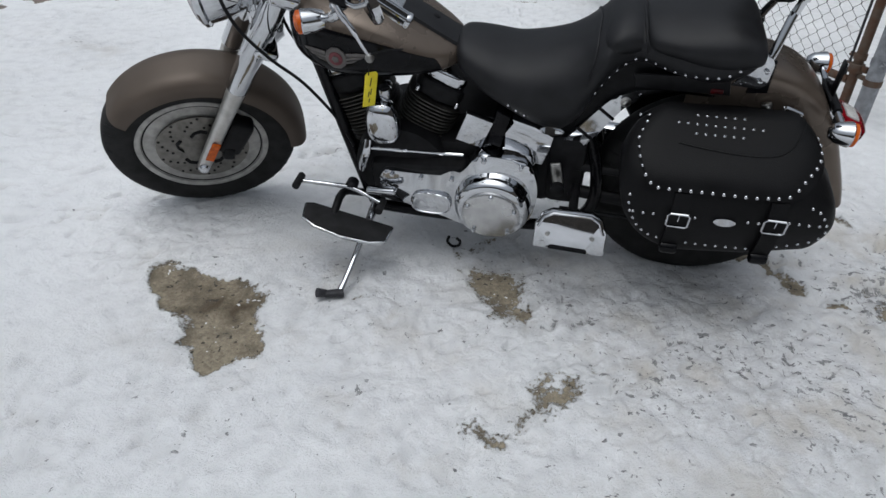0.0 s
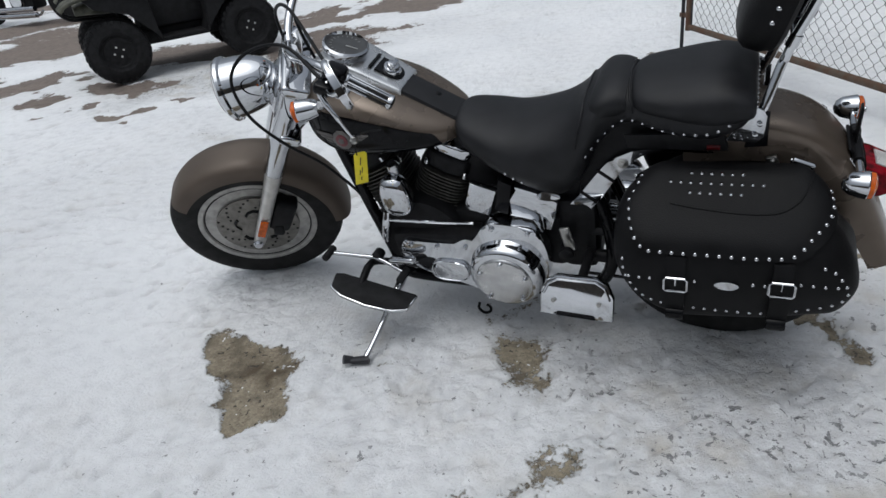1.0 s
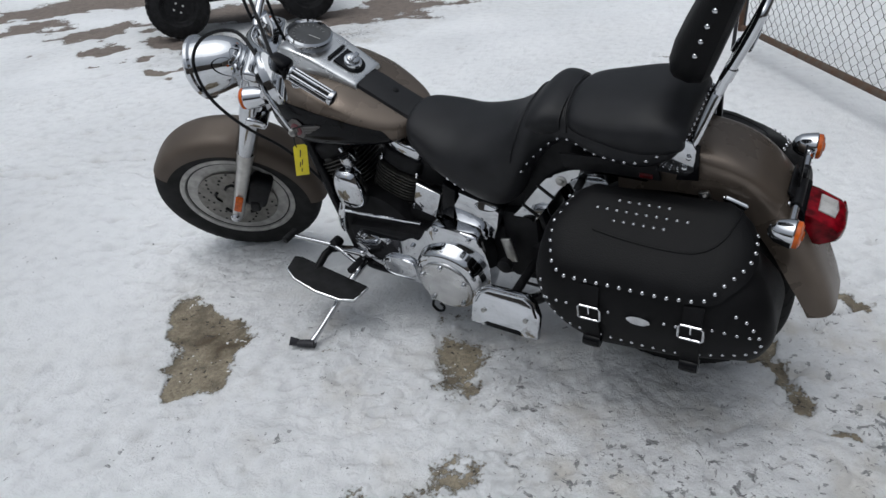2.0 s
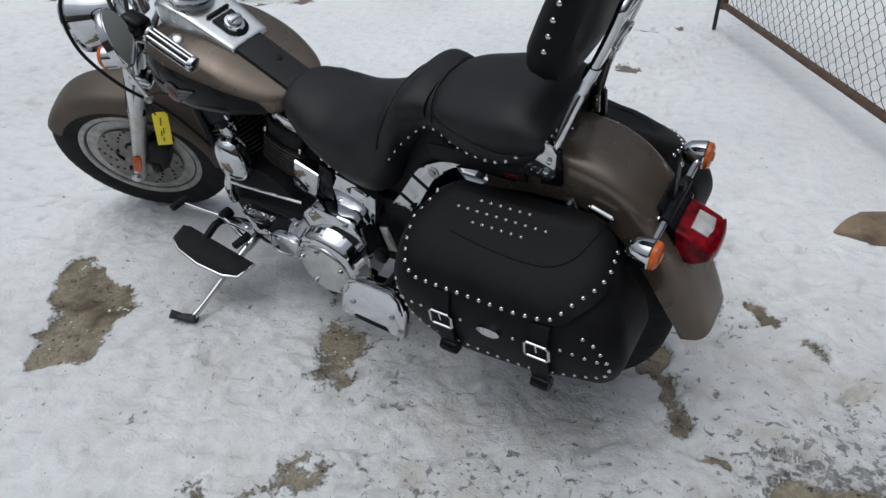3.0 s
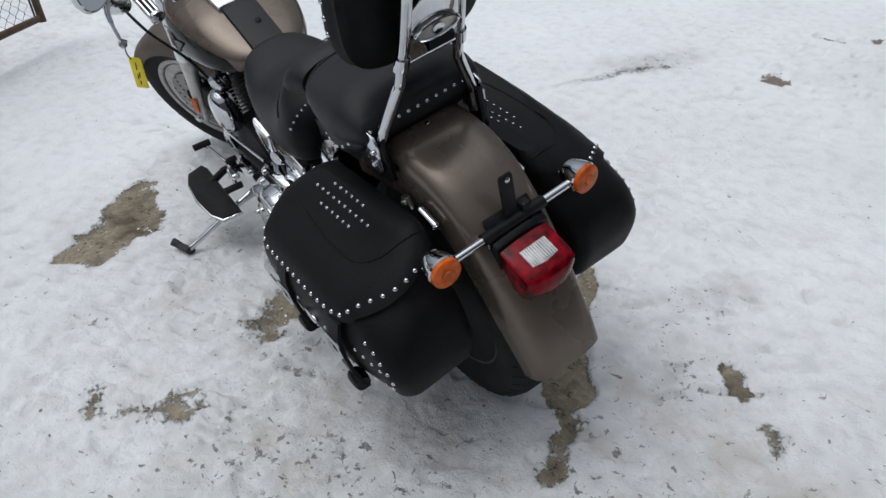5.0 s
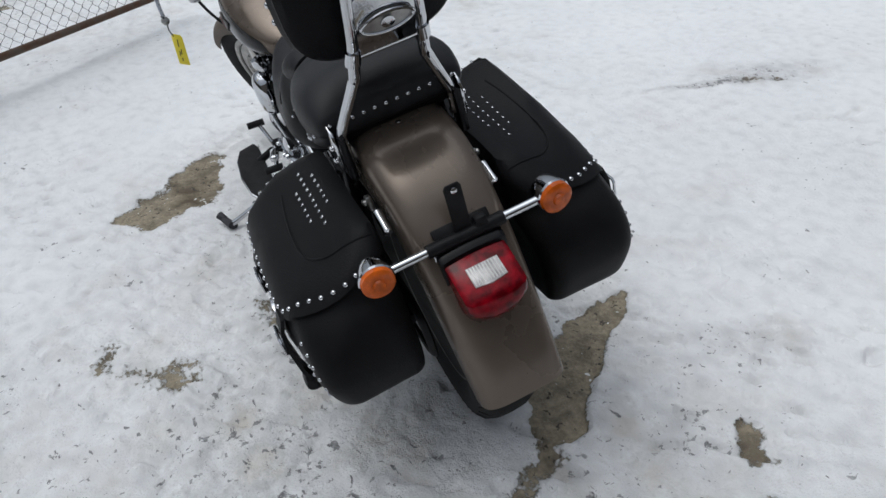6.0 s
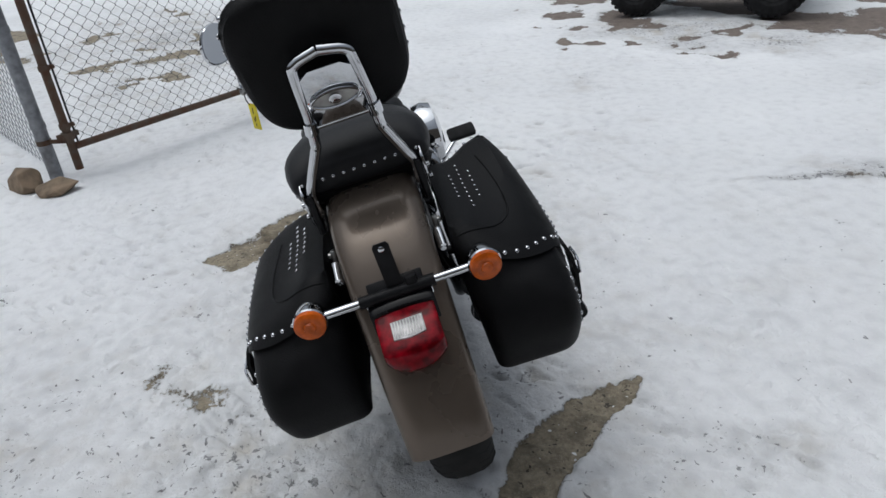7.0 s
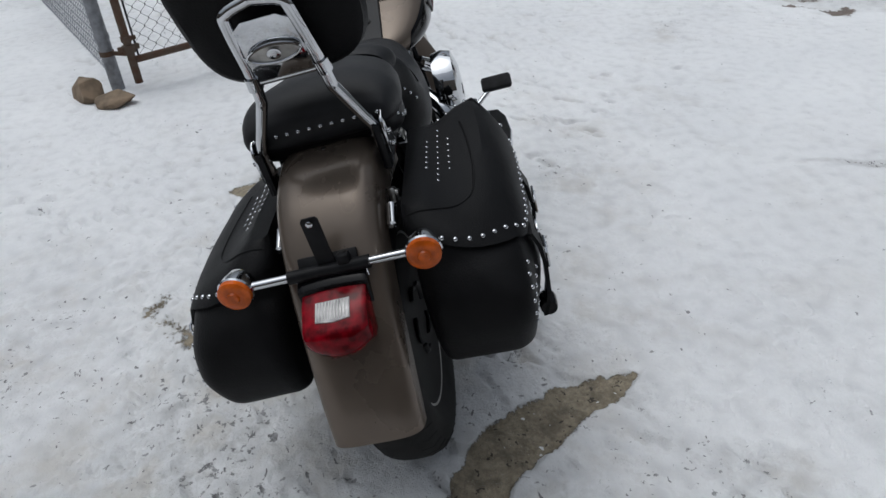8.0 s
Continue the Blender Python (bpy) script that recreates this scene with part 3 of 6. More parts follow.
lumps = 0.30 * crumble(0.125, 0.4, 1, 0.3) + 0.30 * crumble(0.061, 1.0, 2, 0.6) + 0.26 * crumble(0.033, 1.7, 3, 0.5) + 0.17 * crumble(0.0185, 2.3, 14, 0.2)
swell = value_noise(gx, gy, 0.9, 4)
trodden = np.clip(1.0 * value_noise(gx, gy, 0.5, 9) - 0.22 + 0.7 * dirt_and_shade + 0.35 * tramp, 0.12, 1.15)
near = np.clip(1.6 - np.hypot(gx - 0.3, gy - 2.0) / 6.0, 0.25, 1)
# scuffs and heel marks, long across the way people walk
su, sv = 0.82 * gx + 0.57 * gy, 0.82 * gy - 0.57 * gx
scuffs = np.clip(value_noise(su, sv * 2.4, 0.085, 61) + 0.5 * value_noise(su, sv * 1.8, 0.04, 62) - 0.98, 0, 0.3)
scuffs *= np.clip(1.7 * value_noise(gx, gy, 0.7, 63) - 0.35, 0.0, 1) * near
# the scuffs' shade is put into the snow's colour too
dirt_and_shade = np.clip(dirt_and_shade + 0.9 * scuffs, 0, 1)
gz = 0.043 * (lumps - 0.47) * trodden * near + 0.012 * (swell - 0.5) * near - 0.09 * scuffs
# heel dents are darkened in colour as their shade
dirt_and_shade = np.clip(dirt_and_shade + 0.32 * heels, 0, 1)
gz = gz - 0.012 * heels
gz = np.where(bare > 0.5, gz * 0.25 - 0.010, gz)
me = bpy.data.meshes.new("ground")
rows_n, cols_n = gx.shape
index = np.arange(rows_n * cols_n).reshape(rows_n, cols_n)
quads = np.stack([index[:-1, :-1], index[:-1, 1:], index[1:, 1:], index[1:, :-1]], -1).reshape(-1, 4)
me.vertices.add(rows_n * cols_n)
me.vertices.foreach_set("co", np.stack([gx, gy, gz], -1).astype(np.float32).ravel())
me.loops.add(quads.size)
me.loops.foreach_set("vertex_index", quads.astype(np.int32).ravel())
me.polygons.add(len(quads))
me.polygons.foreach_set("loop_start", np.arange(0, quads.size, 4, dtype=np.int32))
for key, field in (("bare", bare), ("dirt_and_shade", dirt_and_shade), ("wet", wet)):
    me.attributes.new(key, "FLOAT", "POINT").data.foreach_set("value", np.clip(field, 0, 1).astype(np.float32).ravel())
me.update(calc_edges=True)
me.validate()
me.shade_smooth()
me.materials.append(ground_material())
tagged(new("ground", me), "trodden dirty snow with bare gravelly concrete patches", "ground", kind="structure")


# ---- unseen plain walls behind the camera, added to darken reflections ----
for name, size, at in (("unseen_wall_south", (18.5, 0.3, 3.6), (-3.75, -9.5, 1.78)), ("unseen_wall_east", (0.3, 22.0, 3.9), (5.65, 1.35, 1.93))):
    wall = part(name, block(size, at, bevel=0.02), DARK_SURROUND, None)
    tagged(wall, "plain dark unseen wall added to darken reflections", "wall", kind="structure")


# ---- fence and gates ----
def chain_link(length, height, low, pitch=0.0365, r=0.0021):
    """Zigzag wires, each hooked into the next, in the plane y = 0."""
    verts, faces = [], []
    steps = int(height / pitch)
    sway = random.Random(3)
    for w in range(int(length / pitch)):
        prev, drift = None, sway.uniform(-0.004, 0.004)
        for k in range(steps + 1):
            x = (w + 0.5 + (0.5 if (k + w) % 2 else -0.5) * 1.08) * pitch
            z, y = low + drift + k * pitch, (r if k % 2 else -r)
            for dz in (-0.1 * pitch, 0.1 * pitch):
                b = len(verts)
                verts += [(x - r, y, z + dz), (x, y - r, z + dz), (x + r, y, z + dz), (x, y + r, z + dz)]
                if prev is not None:
                    for i in range(4):
                        faces.append((prev + i, prev + (i + 1) % 4, b + (i + 1) % 4, b + i))
                prev = b
    me = bpy.data.meshes.new("wire_mesh")
    me.from_pydata(verts, [], faces)
    bm = bmesh.new()
    bm.from_mesh(me)
    bpy.data.meshes.remove(me)
    return bm


def clamp_band(z, x=0.0, r=0.034, y=0.0, arm=0.03):
    """A bolted band round a pipe."""
    return join(lathe([(r, -0.014), (r + 0.004, -0.014), (r + 0.004, 0.014), (r, 0.014)], (x, y, z), n=20),
                block((arm, 0.012, 0.024), (x + r + arm / 2, y, z), bevel=0.003),
                tube([(x + r + arm * 0.7, y - 0.017, z), (x + r + arm * 0.7, y + 0.017, z)], 0.006, 8))


def gate(m, length, rod):
    """An open gate leaf of rusty pipe and wire; its hinge side at the origin."""
    g = thing("chain_link_gate", m, "open chain-link gate leaf with a rusty brown pipe frame", "gate", "pair of yard gates")
    for x, name in ((0.0, "hinge_stile"), (length, "end_stile")):
        part(name, tube([(x, 0, 0.05 if x == 0 else 0.155), (x, 0, 1.9)], 0.023, 14), RUST, g)
    for z, name in ((0.18, "bottom_rail"), (1.86, "top_rail")):
        part(name, tube([(0.02, 0, z), (length - 0.02, 0, z)], 0.02, 14), RUST, g)
    part("wire_mesh", chain_link(length - 0.10, 1.66, 0.20), WIRE, g, "grey chain-link wire", Matrix.Translation((0.05, 0.006, 0)), smooth=False)
    for x in (0.042, length - 0.042):
        part("tension_bar", tube([(x, 0.004, 0.2), (x, 0.004, 1.84)], 0.006, 8), IRON, g, "dark tension bar")
    for z in (0.30, 0.62, 1.1, 1.55):
        part("tie_band", clamp_band(z, 0.0, 0.025), RUST, g)
    part("hinge_collar", join(lathe([(0.023, -0.022), (0.034, -0.02), (0.034, 0.02), (0.023, 0.022)], (0, 0, 0.245), n=18), block((0.12, 0.02, 0.03), (0, 0.0, 0.25), bevel=0.004)), RUST, g)
    if rod:
        part("drop_rod", tube([(length + 0.08, 0, 0.0), (length + 0.08, 0, 1.2)], 0.013, 10), IRON, g, "black drop rod")
        for z in (0.25, 0.46, 1.0):
            part("rod_guide", join(block((0.12, 0.012, 0.03), (length + 0.045, 0, z), bevel=0.003), block((0.03, 0.04, 0.03), (length + 0.08, 0, z), bevel=0.003)), RUST, g)
    return g


def fence_post(x, y, arm_turn):
    p = thing("fence_post", pose(x, y, -0.02), "weathered grey galvanised steel fence post", "fence post", "gate posts")
    part("pipe", tube([(0, 0, 0), (0, 0, 2.2)], 0.037, 24), GALVANISED, p)
    for z in (0.235, 1.7):
        part("hinge_strap", clamp_band(z, 0, 0.037, 0, 0.10), RUST, p, "rusty hinge strap", pose(0, 0, 0, 0, 0, arm_turn))
    for z in (0.33, 0.85, 1.3):
        part("mesh_band", clamp_band(z, 0, 0.037), GALVANISED, p, "", pose(0, 0, 0, 0, 0, arm_turn + 150))
    return p


for px, py, hx, hy, turn, leaf, rod in ((-2.135, 0.555, -2.062, 0.70, 122.3, 1.80, False), (1.985, 3.14, 1.950, 3.25, 115.1, 2.25, True)):
    fence_post(px, py, math.degrees(math.atan2(hy - py, hx - px)))
    gate(pose(hx, hy, 0, 0, 0, turn), leaf, rod)
side = thing("chain_link_fence", pose(-2.135, 0.555, 0, 0, 0, 205), "galvanised chain-link fence panel above snow", "fence")
part("wire_mesh", chain_link(4.9, 1.8, 0.05), GALVANISED, side, m=Matrix.Translation((0.05, 0, 0)), smooth=False)
part("top_rail", tube([(0.03, 0, 1.88), (5.0, 0, 1.88)], 0.02, 12), GALVANISED, side)
part("end_post", tube([(5.0, 0, -0.02), (5.0, 0, 2.0)], 0.03, 14), GALVANISED, side)


def stone(x, y, size, turn, seed):
    """A broken, flat-faced field stone half sunk in snow."""
    rnd = random.Random(seed)
    bm = bmesh.new()
    for _ in range(16):
        q = Vector((rnd.gauss(0, 1), rnd.gauss(0, 1), rnd.gauss(0, 1))).normalized()
        bm.verts.new((q.x * size[0], q.y * size[1], q.z * size[2]))
    hull = bmesh.ops.convex_hull(bm, input=bm.verts)
    bmesh.ops.delete(bm, geom=[v for v in hull["geom_interior"] if isinstance(v, bmesh.types.BMVert)], context="VERTS")
    bmesh.ops.bevel(bm, geom=bm.edges[:], offset=0.006, segments=2, affect="EDGES", profile=0.5)
    bmesh.ops.subdivide_edges(bm, edges=bm.edges[:], cuts=2, use_grid_fill=True)
    for v in bm.verts:
        v.co += 0.003 * noise.noise(v.co * 18) * v.co.normalized()
    ob = part("stone", bm, ROCK, None, smooth=False)
    ob.matrix_world = pose(x, y, size[2] * 0.35, 6, -8, turn)
    return tagged(ob, "broken brown field stone half buried in snow", "stone", "stones at the gate posts")


stone(-2.02, 0.42, (0.13, 0.10, 0.10), 30, 4)
stone(-1.86, 0.60, (0.13, 0.085, 0.065), 75, 11)
stone(1.765, 3.01, (0.23, 0.105, 0.062), 12, 9)


# ---- the motorcycle: x forward, y to its left, z up, the rear wheel's foot at the origin ----
BIKE = pose(0.8219, 1.9535, 0.0, 0, 0, 170.3) @ pose(0, 0, 0, -11.5)
bike = thing("motorcycle", BIKE, "taupe and black cruiser motorcycle leaning on its side stand in snow", "motorcycle")
R = 0.315
AXLE = 1.675
STEER = 28.0
FOOT = Vector((1.825, 0, 0))
S = Matrix.Translation(FOOT) @ Matrix.Rotation(radians(STEER), 4, Vector((-math.sin(radians(32)), 0, math.cos(radians(32))))) @ Matrix.Translation(-FOOT)


OTHER = S @ Matrix.Diagonal((1, -1, 1, 1)) @ S.inverted()


def wheel(name, x, width, m, disc):
    """A solid cast wheel with its tyre and brake disc."""
    rim = part(name, lathe([(0.025, -0.05), (0.05, -0.05), (0.06, -0.030), (0.158, -0.018), (0.166, -0.034), (0.188, -0.044), (0.205, -0.05), (0.212, -0.045), (0.205, -0.03), (0.205, 0.03), (0.212, 0.045), (0.205, 0.05), (0.188, 0.044), (0.166, 0.034), (0.158, 0.018), (0.06, 0.030), (0.05, 0.05), (0.025, 0.05)],
                           (x, 0, R), (0, 1, 0), 64), WHEEL_ALLOY, bike, "dusty cast alloy disc wheel", m)
    w = width / 2
    tread = [(0.206, -w * 0.72), (0.222, -w * 0.88), (0.25, -w), (0.282, -w * 0.95), (0.303, -w * 0.74), (0.313, -w * 0.40), (R, 0), (0.313, w * 0.40), (0.303, w * 0.74), (0.282, w * 0.95), (0.25, w), (0.222, w * 0.88), (0.206, w * 0.72)]
    part("tyre", lathe(tread, (x, 0, R), (0, 1, 0), 72), SALTED_RUBBER, rim, "salt-dusted black tyre", m)
    grooves = []
    for k in range(44):
        a = 2 * math.pi * k / 44
        for s in (-1, 1):
            p = [Vector((x + (rr - 0.0018) * math.cos(a + da), s * y * w, R + (rr - 0.0018) * math.sin(a + da))) for rr, y, da in ((0.3125, 0.42, 0.0), (0.303, 0.74, 0.05), (0.284, 0.94, 0.08))]
            grooves.append(tube(p, 0.0028, 4))
    tagged(part("tread_groove", join(*grooves), RUBBER, rim, m=m, smooth=False), kind="stuff")
    if disc:
        for s in disc:
            part("brake_disc", lathe([(0.062, 0.0), (0.150, 0.0), (0.150, 0.005), (0.062, 0.005)], (x, s * 0.052, R), (0, 1, 0), 56), DISC_STEEL, rim, "drilled steel brake disc", m)
            holes = [lathe([(0.0048, 0), (0.0048, 0.0012)], (x + rr * math.cos(a), s * 0.052 + (0.0055 if s > 0 else -0.0015), R + rr * math.sin(a)), (0, 1, 0), 8)
                     for k in range(40) for rr, a in ((0.101 + 0.014 * (k % 4), 2 * math.pi * k / 40),)]
            slots = [tube([Vector((x + rr * math.cos(a + da), s * 0.0585, R + rr * math.sin(a + da))) for rr, da in ((0.068, 0.0), (0.080, 0.25), (0.085, 0.5), (0.080, 0.75))], 0.0075, 6, flat=0.5) for a in (2 * math.pi * k / 5 for k in range(5))]
            tagged(part("disc_hole", join(*holes, *slots), SATIN, rim, m=m), kind="stuff")
    holes = [lathe([(0.0068, 0), (0.0068, 0.0012)], (x + 0.176 * math.cos(a), s * 0.0405, R + 0.176 * math.sin(a)), (0, 1, 0), 8) for s in (-1, 1) for a in (2 * math.pi * k / 30 for k in range(30))]
    tagged(part("rim_hole", join(*holes), SATIN, rim, m=m), kind="stuff")
    for s in (-1, 1):
        part("rim_lip", lathe([(0.195, -0.004), (0.198, 0.002), (0.206, 0.005), (0.215, 0.003), (0.217, 0.0), (0.214, -0.005), (0.196, -0.008)], (x, s * 0.0505, R), (0, s, 0), 64), RIM_PAINT if name == "front_wheel" or s < 0 else WHEEL_ALLOY, rim, "pale machined rim lip", m)
        # flat dark ring paints the shade of the gap inside the lip
        part("rim_gap_shade", lathe([(0.189, -0.002), (0.190, 0.0002), (0.194, 0.0002), (0.195, -0.002)], (x, s * 0.0475, R), (0, s, 0), 64), SATIN, rim, "dark ring painted as shade beside the rim lip", m)
    return rim


wheel("front_wheel", AXLE, 0.128, S, (1,))
wheel("rear_wheel", 0.04, 0.15, None, (-1,))


# front mudguard, fork, lamp and bars turn with the steering
def arc(cx, cz, r, a0, a1, n=40):
    return [(cx + r * math.cos(radians(a0 + (a1 - a0) * k / n)), cz + r * math.sin(radians(a0 + (a1 - a0) * k / n))) for k in range(n + 1)]


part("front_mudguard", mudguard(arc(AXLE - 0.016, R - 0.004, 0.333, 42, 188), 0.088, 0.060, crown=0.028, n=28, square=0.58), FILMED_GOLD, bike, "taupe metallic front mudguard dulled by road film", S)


def fork_at(z, side, off=0.0):
    return Vector((AXLE - 0.013 - 0.605 * (z - R) + off * 0.85, side * 0.099, z + off * 0.53))


for s in (1, -1):
    part("fork_leg", tube([fork_at(z, s) for z in (0.255, 0.27, 0.30, 0.34, 0.52, 0.60, 0.605)], [0.016, 0.021, 0.023, 0.023, 0.026, 0.030, 0.031], 20), FORK_ALLOY, bike, "dull alloy lower fork leg", S)
    part("fork_shroud", tube([fork_at(z, s) for z in (0.60, 0.605, 0.75, 0.90, 0.915)], [0.032, 0.035, 0.036, 0.036, 0.031], 24), CHROME, bike, "chrome fork shroud", S)
    part("reflector", block((0.028, 0.008, 0.085), fork_at(0.365, s) + Vector((0, s * 0.029, 0)), (0, -32, 0), 0.003), AMBER, bike, "amber side reflector", S)
    part("axle_cap", lathe([(0.006, 0), (0.017, 0), (0.019, 0.006), (0.014, 0.014)], fork_at(0.29, s) + Vector((0.006, s * 0.022, 0)), (0, s, 0), 16), CHROME, bike, "", S)
part("brake_caliper", join(block((0.080, 0.064, 0.150), (AXLE - 0.122, 0.078, R + 0.060), (0, -35, 0), 0.018, 3), block((0.04, 0.05, 0.06), (AXLE - 0.085, 0.09, R + 0.005), (0, -20, 0), 0.012, 3)), SATIN, bike, "black brake caliper", S)
part("lower_yoke", block((0.07, 0.29, 0.035), (1.372, 0, 0.745), (0, -32, 0), 0.012, 3), CHROME, bike, "", S)
part("upper_yoke", block((0.09, 0.29, 0.04), (1.285, 0, 0.915), (0, -32, 0), 0.014, 3), CHROME, bike, "", S)
part("fork_cover", loft([section(x, w, t, l, 28, 3) for x, w, t, l in ((1.31, 0.105, 0.92, 0.74), (1.335, 0.11, 0.925, 0.72), (1.38, 0.10, 0.90, 0.72), (1.395, 0.08, 0.87, 0.75))]), CHROME, bike, "chrome fork nacelle plate", S)
LAMP_AT, LAMP_AIM = (1.455, 0, 0.893), (1, 0, -0.05)
lamp = part("headlight", lathe([(0.01, -0.105), (0.040, -0.098), (0.064, -0.075), (0.080, -0.038), (0.089, 0.005), (0.093, 0.042), (0.100, 0.048), (0.101, 0.058), (0.095, 0.066), (0.090, 0.068)], LAMP_AT, LAMP_AIM, 44), CHROME, bike, "chrome bullet headlight", S)
part("lens", lathe([(0.091, 0.064), (0.080, 0.076), (0.048, 0.085), (0.001, 0.088)], LAMP_AT, LAMP_AIM, 44), CLEAR, lamp, "clear ribbed headlight glass", S)
for s in (1, -1):
    part("riser", tube([(1.288, s * 0.045, 0.915), (1.272, s * 0.045, 0.965), (1.268, s * 0.045, 1.005)], [0.026, 0.024, 0.022], 16), CHROME, bike, "", S)


def side_part(name, make, mat, label, parent, s, m=None):
    bm = make()
    return part(name, bm if s > 0 else mirrored(bm), mat, parent, label, m)


def controls(m):
    """One half of the bars with grip, lever, mirror and indicator."""
    part("handlebar", tube([(1.275, 0.0, 0.985), (1.255, 0.06, 0.99), (1.19, 0.14, 1.005), (1.09, 0.215, 1.02), (1.01, 0.25, 1.01), (0.965, 0.245, 0.975)], 0.0135, 14, 6), CHROME, bike, "chrome handlebar half", m)
    a, b = Vector((0.972, 0.243, 0.980)), Vector((0.872, 0.231, 0.912))
    d = (b - a).normalized()
    u = d.orthogonal().normalized()
    v = d.cross(u)
    g = part("grip", tube([a, b], 0.0165, 18), RUBBER, bike, "black and chrome ribbed handlebar grip", m)
    for k in range(7):
        o = (u * math.cos(k * 0.898) + v * math.sin(k * 0.898)) * 0.0152
        part("chrome_rib", tube([a + o, b + o], 0.0045, 8), CHROME, g, "", m)
    part("grip_cap", lathe([(0.018, -0.006), (0.0205, 0.0), (0.0205, 0.006), (0.012, 0.011), (0.001, 0.012)], b, d, 18), CHROME, g, "", m)
    part("grip_collar", lathe([(0.019, -0.006), (0.021, 0.0), (0.019, 0.006)], a, d, 18), CHROME, g, "", m)
    part("switch_housing", block((0.062, 0.055, 0.055), (0.995, 0.252, 1.002), (0, -30, 10), 0.016, 3), BLACK, bike, "black switch housing", m)
    part("lever_clamp", block((0.05, 0.05, 0.03), (1.015, 0.285, 0.985), (0, -20, 0), 0.010, 3), BLACK, bike, "", m)
    part("hand_lever", tube([(1.03, 0.295, 0.975), (1.012, 0.31, 0.955), (0.985, 0.325, 0.93), (0.962, 0.331, 0.893), (0.944, 0.332, 0.862)], [0.013, 0.013, 0.010, 0.007, 0.0065], 12, 5, flat=0.6), CHROME, bike, "chrome hand lever", m)
    part("lever_ball", lathe([(0.001, -0.012), (0.008, -0.009), (0.012, 0.0), (0.008, 0.009), (0.001, 0.012)], (0.944, 0.332, 0.860), (0, 0, 1), 16), DULL_CHROME, bike, "", m)
    outline = [(0.054 * math.cos(t) * (1.0 + 0.24 * math.sin(t)), 0.070 * math.sin(t)) for t in (2 * math.pi * k / 36 for k in range(36))]
    place = Vector((0.935, 0.345, 1.022))
    up, out = Vector((0.087, -0.067, 0.083)).normalized(), Vector((0.8, 0.6, -0.26)).normalized()
    up = (up - out * up.dot(out)).normalized()
    face_m = Matrix.Translation(place) @ Matrix((up.cross(out), up, out)).transposed().to_4x4()
    glass = part("mirror", slab(outline, 0.018, face_m, 0.007), CHROME, bike, "chrome-backed rear-view mirror", m)
    part("mirror_glass", slab([(x * 0.93, y * 0.93) for x, y in outline], 0.002, face_m @ Matrix.Translation((0, 0, -0.0095)), 0), MIRROR_GLASS, glass, "mirror glass", m)
    part("mirror_stem", tube([(1.01, 0.27, 1.0), (1.0, 0.30, 0.985), (0.965, 0.335, 0.99), (0.925, 0.35, 1.01)], 0.0065, 10, 5), CHROME, bike, "", m)
    place, aim = Vector((1.118, 0.280, 0.912)), Vector((0.9, 0.42, 0.0)).normalized()
    shell = part("front_indicator", lathe([(0.008, -0.055), (0.022, -0.047), (0.029, -0.022), (0.031, 0.006), (0.028, 0.010)], place, aim, 24), CHROME, bike, "chrome bullet indicator", m)
    part("amber_lens", lathe([(0.029, 0.006), (0.028, 0.018), (0.016, 0.025), (0.001, 0.027)], place, aim, 24), AMBER, shell, "amber lens", m)
    part("indicator_stalk", tube([(1.08, 0.265, 0.915), (1.03, 0.30, 0.945), (1.02, 0.29, 0.975)], [0.011, 0.013, 0.012], 10, 4), CHROME, bike, "", m)


controls(None)
controls(OTHER)
for pts in (((1.03, 0.27, 1.0), (1.16, 0.20, 1.06), (1.285, 0.207, 1.045), (1.36, 0.22, 0.97), (1.33, 0.24, 0.87), (1.27, 0.21, 0.76), (1.21, 0.14, 0.64), (1.14, 0.10, 0.50), (1.09, 0.12, 0.42)), ((1.30, -0.02, 0.99), (1.33, -0.06, 0.90), (1.31, -0.02, 0.74), (1.20, 0.03, 0.62)), ((1.28, -0.30, 1.02), (1.30, -0.10, 1.12), (1.29, -0.07, 1.0), (1.25, -0.06, 0.86)), ((1.01, 0.25, 1.02), (1.18, 0.10, 1.12), (1.28, 0.03, 1.08), (1.30, 0.0, 0.95))):
    part("cable", tube(pts, 0.005, 8, 6), SATIN, bike, "black control cable")
part("brake_hose", tube([(1.40, 0.05, 0.72), (1.47, 0.06, 0.62), (1.53, 0.085, 0.50), (1.56, 0.09, 0.42)], 0.006, 8, 6), SATIN, bike, "black rubber brake hose", S)

# fuel tank in two colours
tank_rows = lerp_rows(((0.766, 0.040, 0.734, 0.706), (0.774, 0.066, 0.746, 0.698), (0.798, 0.098, 0.760, 0.691), (0.84, 0.127, 0.783, 0.684), (0.90, 0.152, 0.816, 0.677), (0.96, 0.166, 0.846, 0.671), (1.05, 0.174, 0.876, 0.662), (1.13, 0.168, 0.884, 0.668), (1.195, 0.145, 0.878, 0.692), (1.235, 0.105, 0.860, 0.72), (1.25, 0.05, 0.835, 0.755)), 10)


def panel_edge(x):
    """Height of the colour break along the tank, rounded off at the rear."""
    top = float(np.interp(x, (0.80, 0.83, 0.94, 1.05, 1.16, 1.26), (0.738, 0.750, 0.794, 0.824, 0.842, 0.850)))
    if x < 0.84:
        top = min(top, 0.690 + 0.064 * math.sqrt(max(0.0, 1 - ((0.84 - x) / 0.030) ** 2)))
    return top


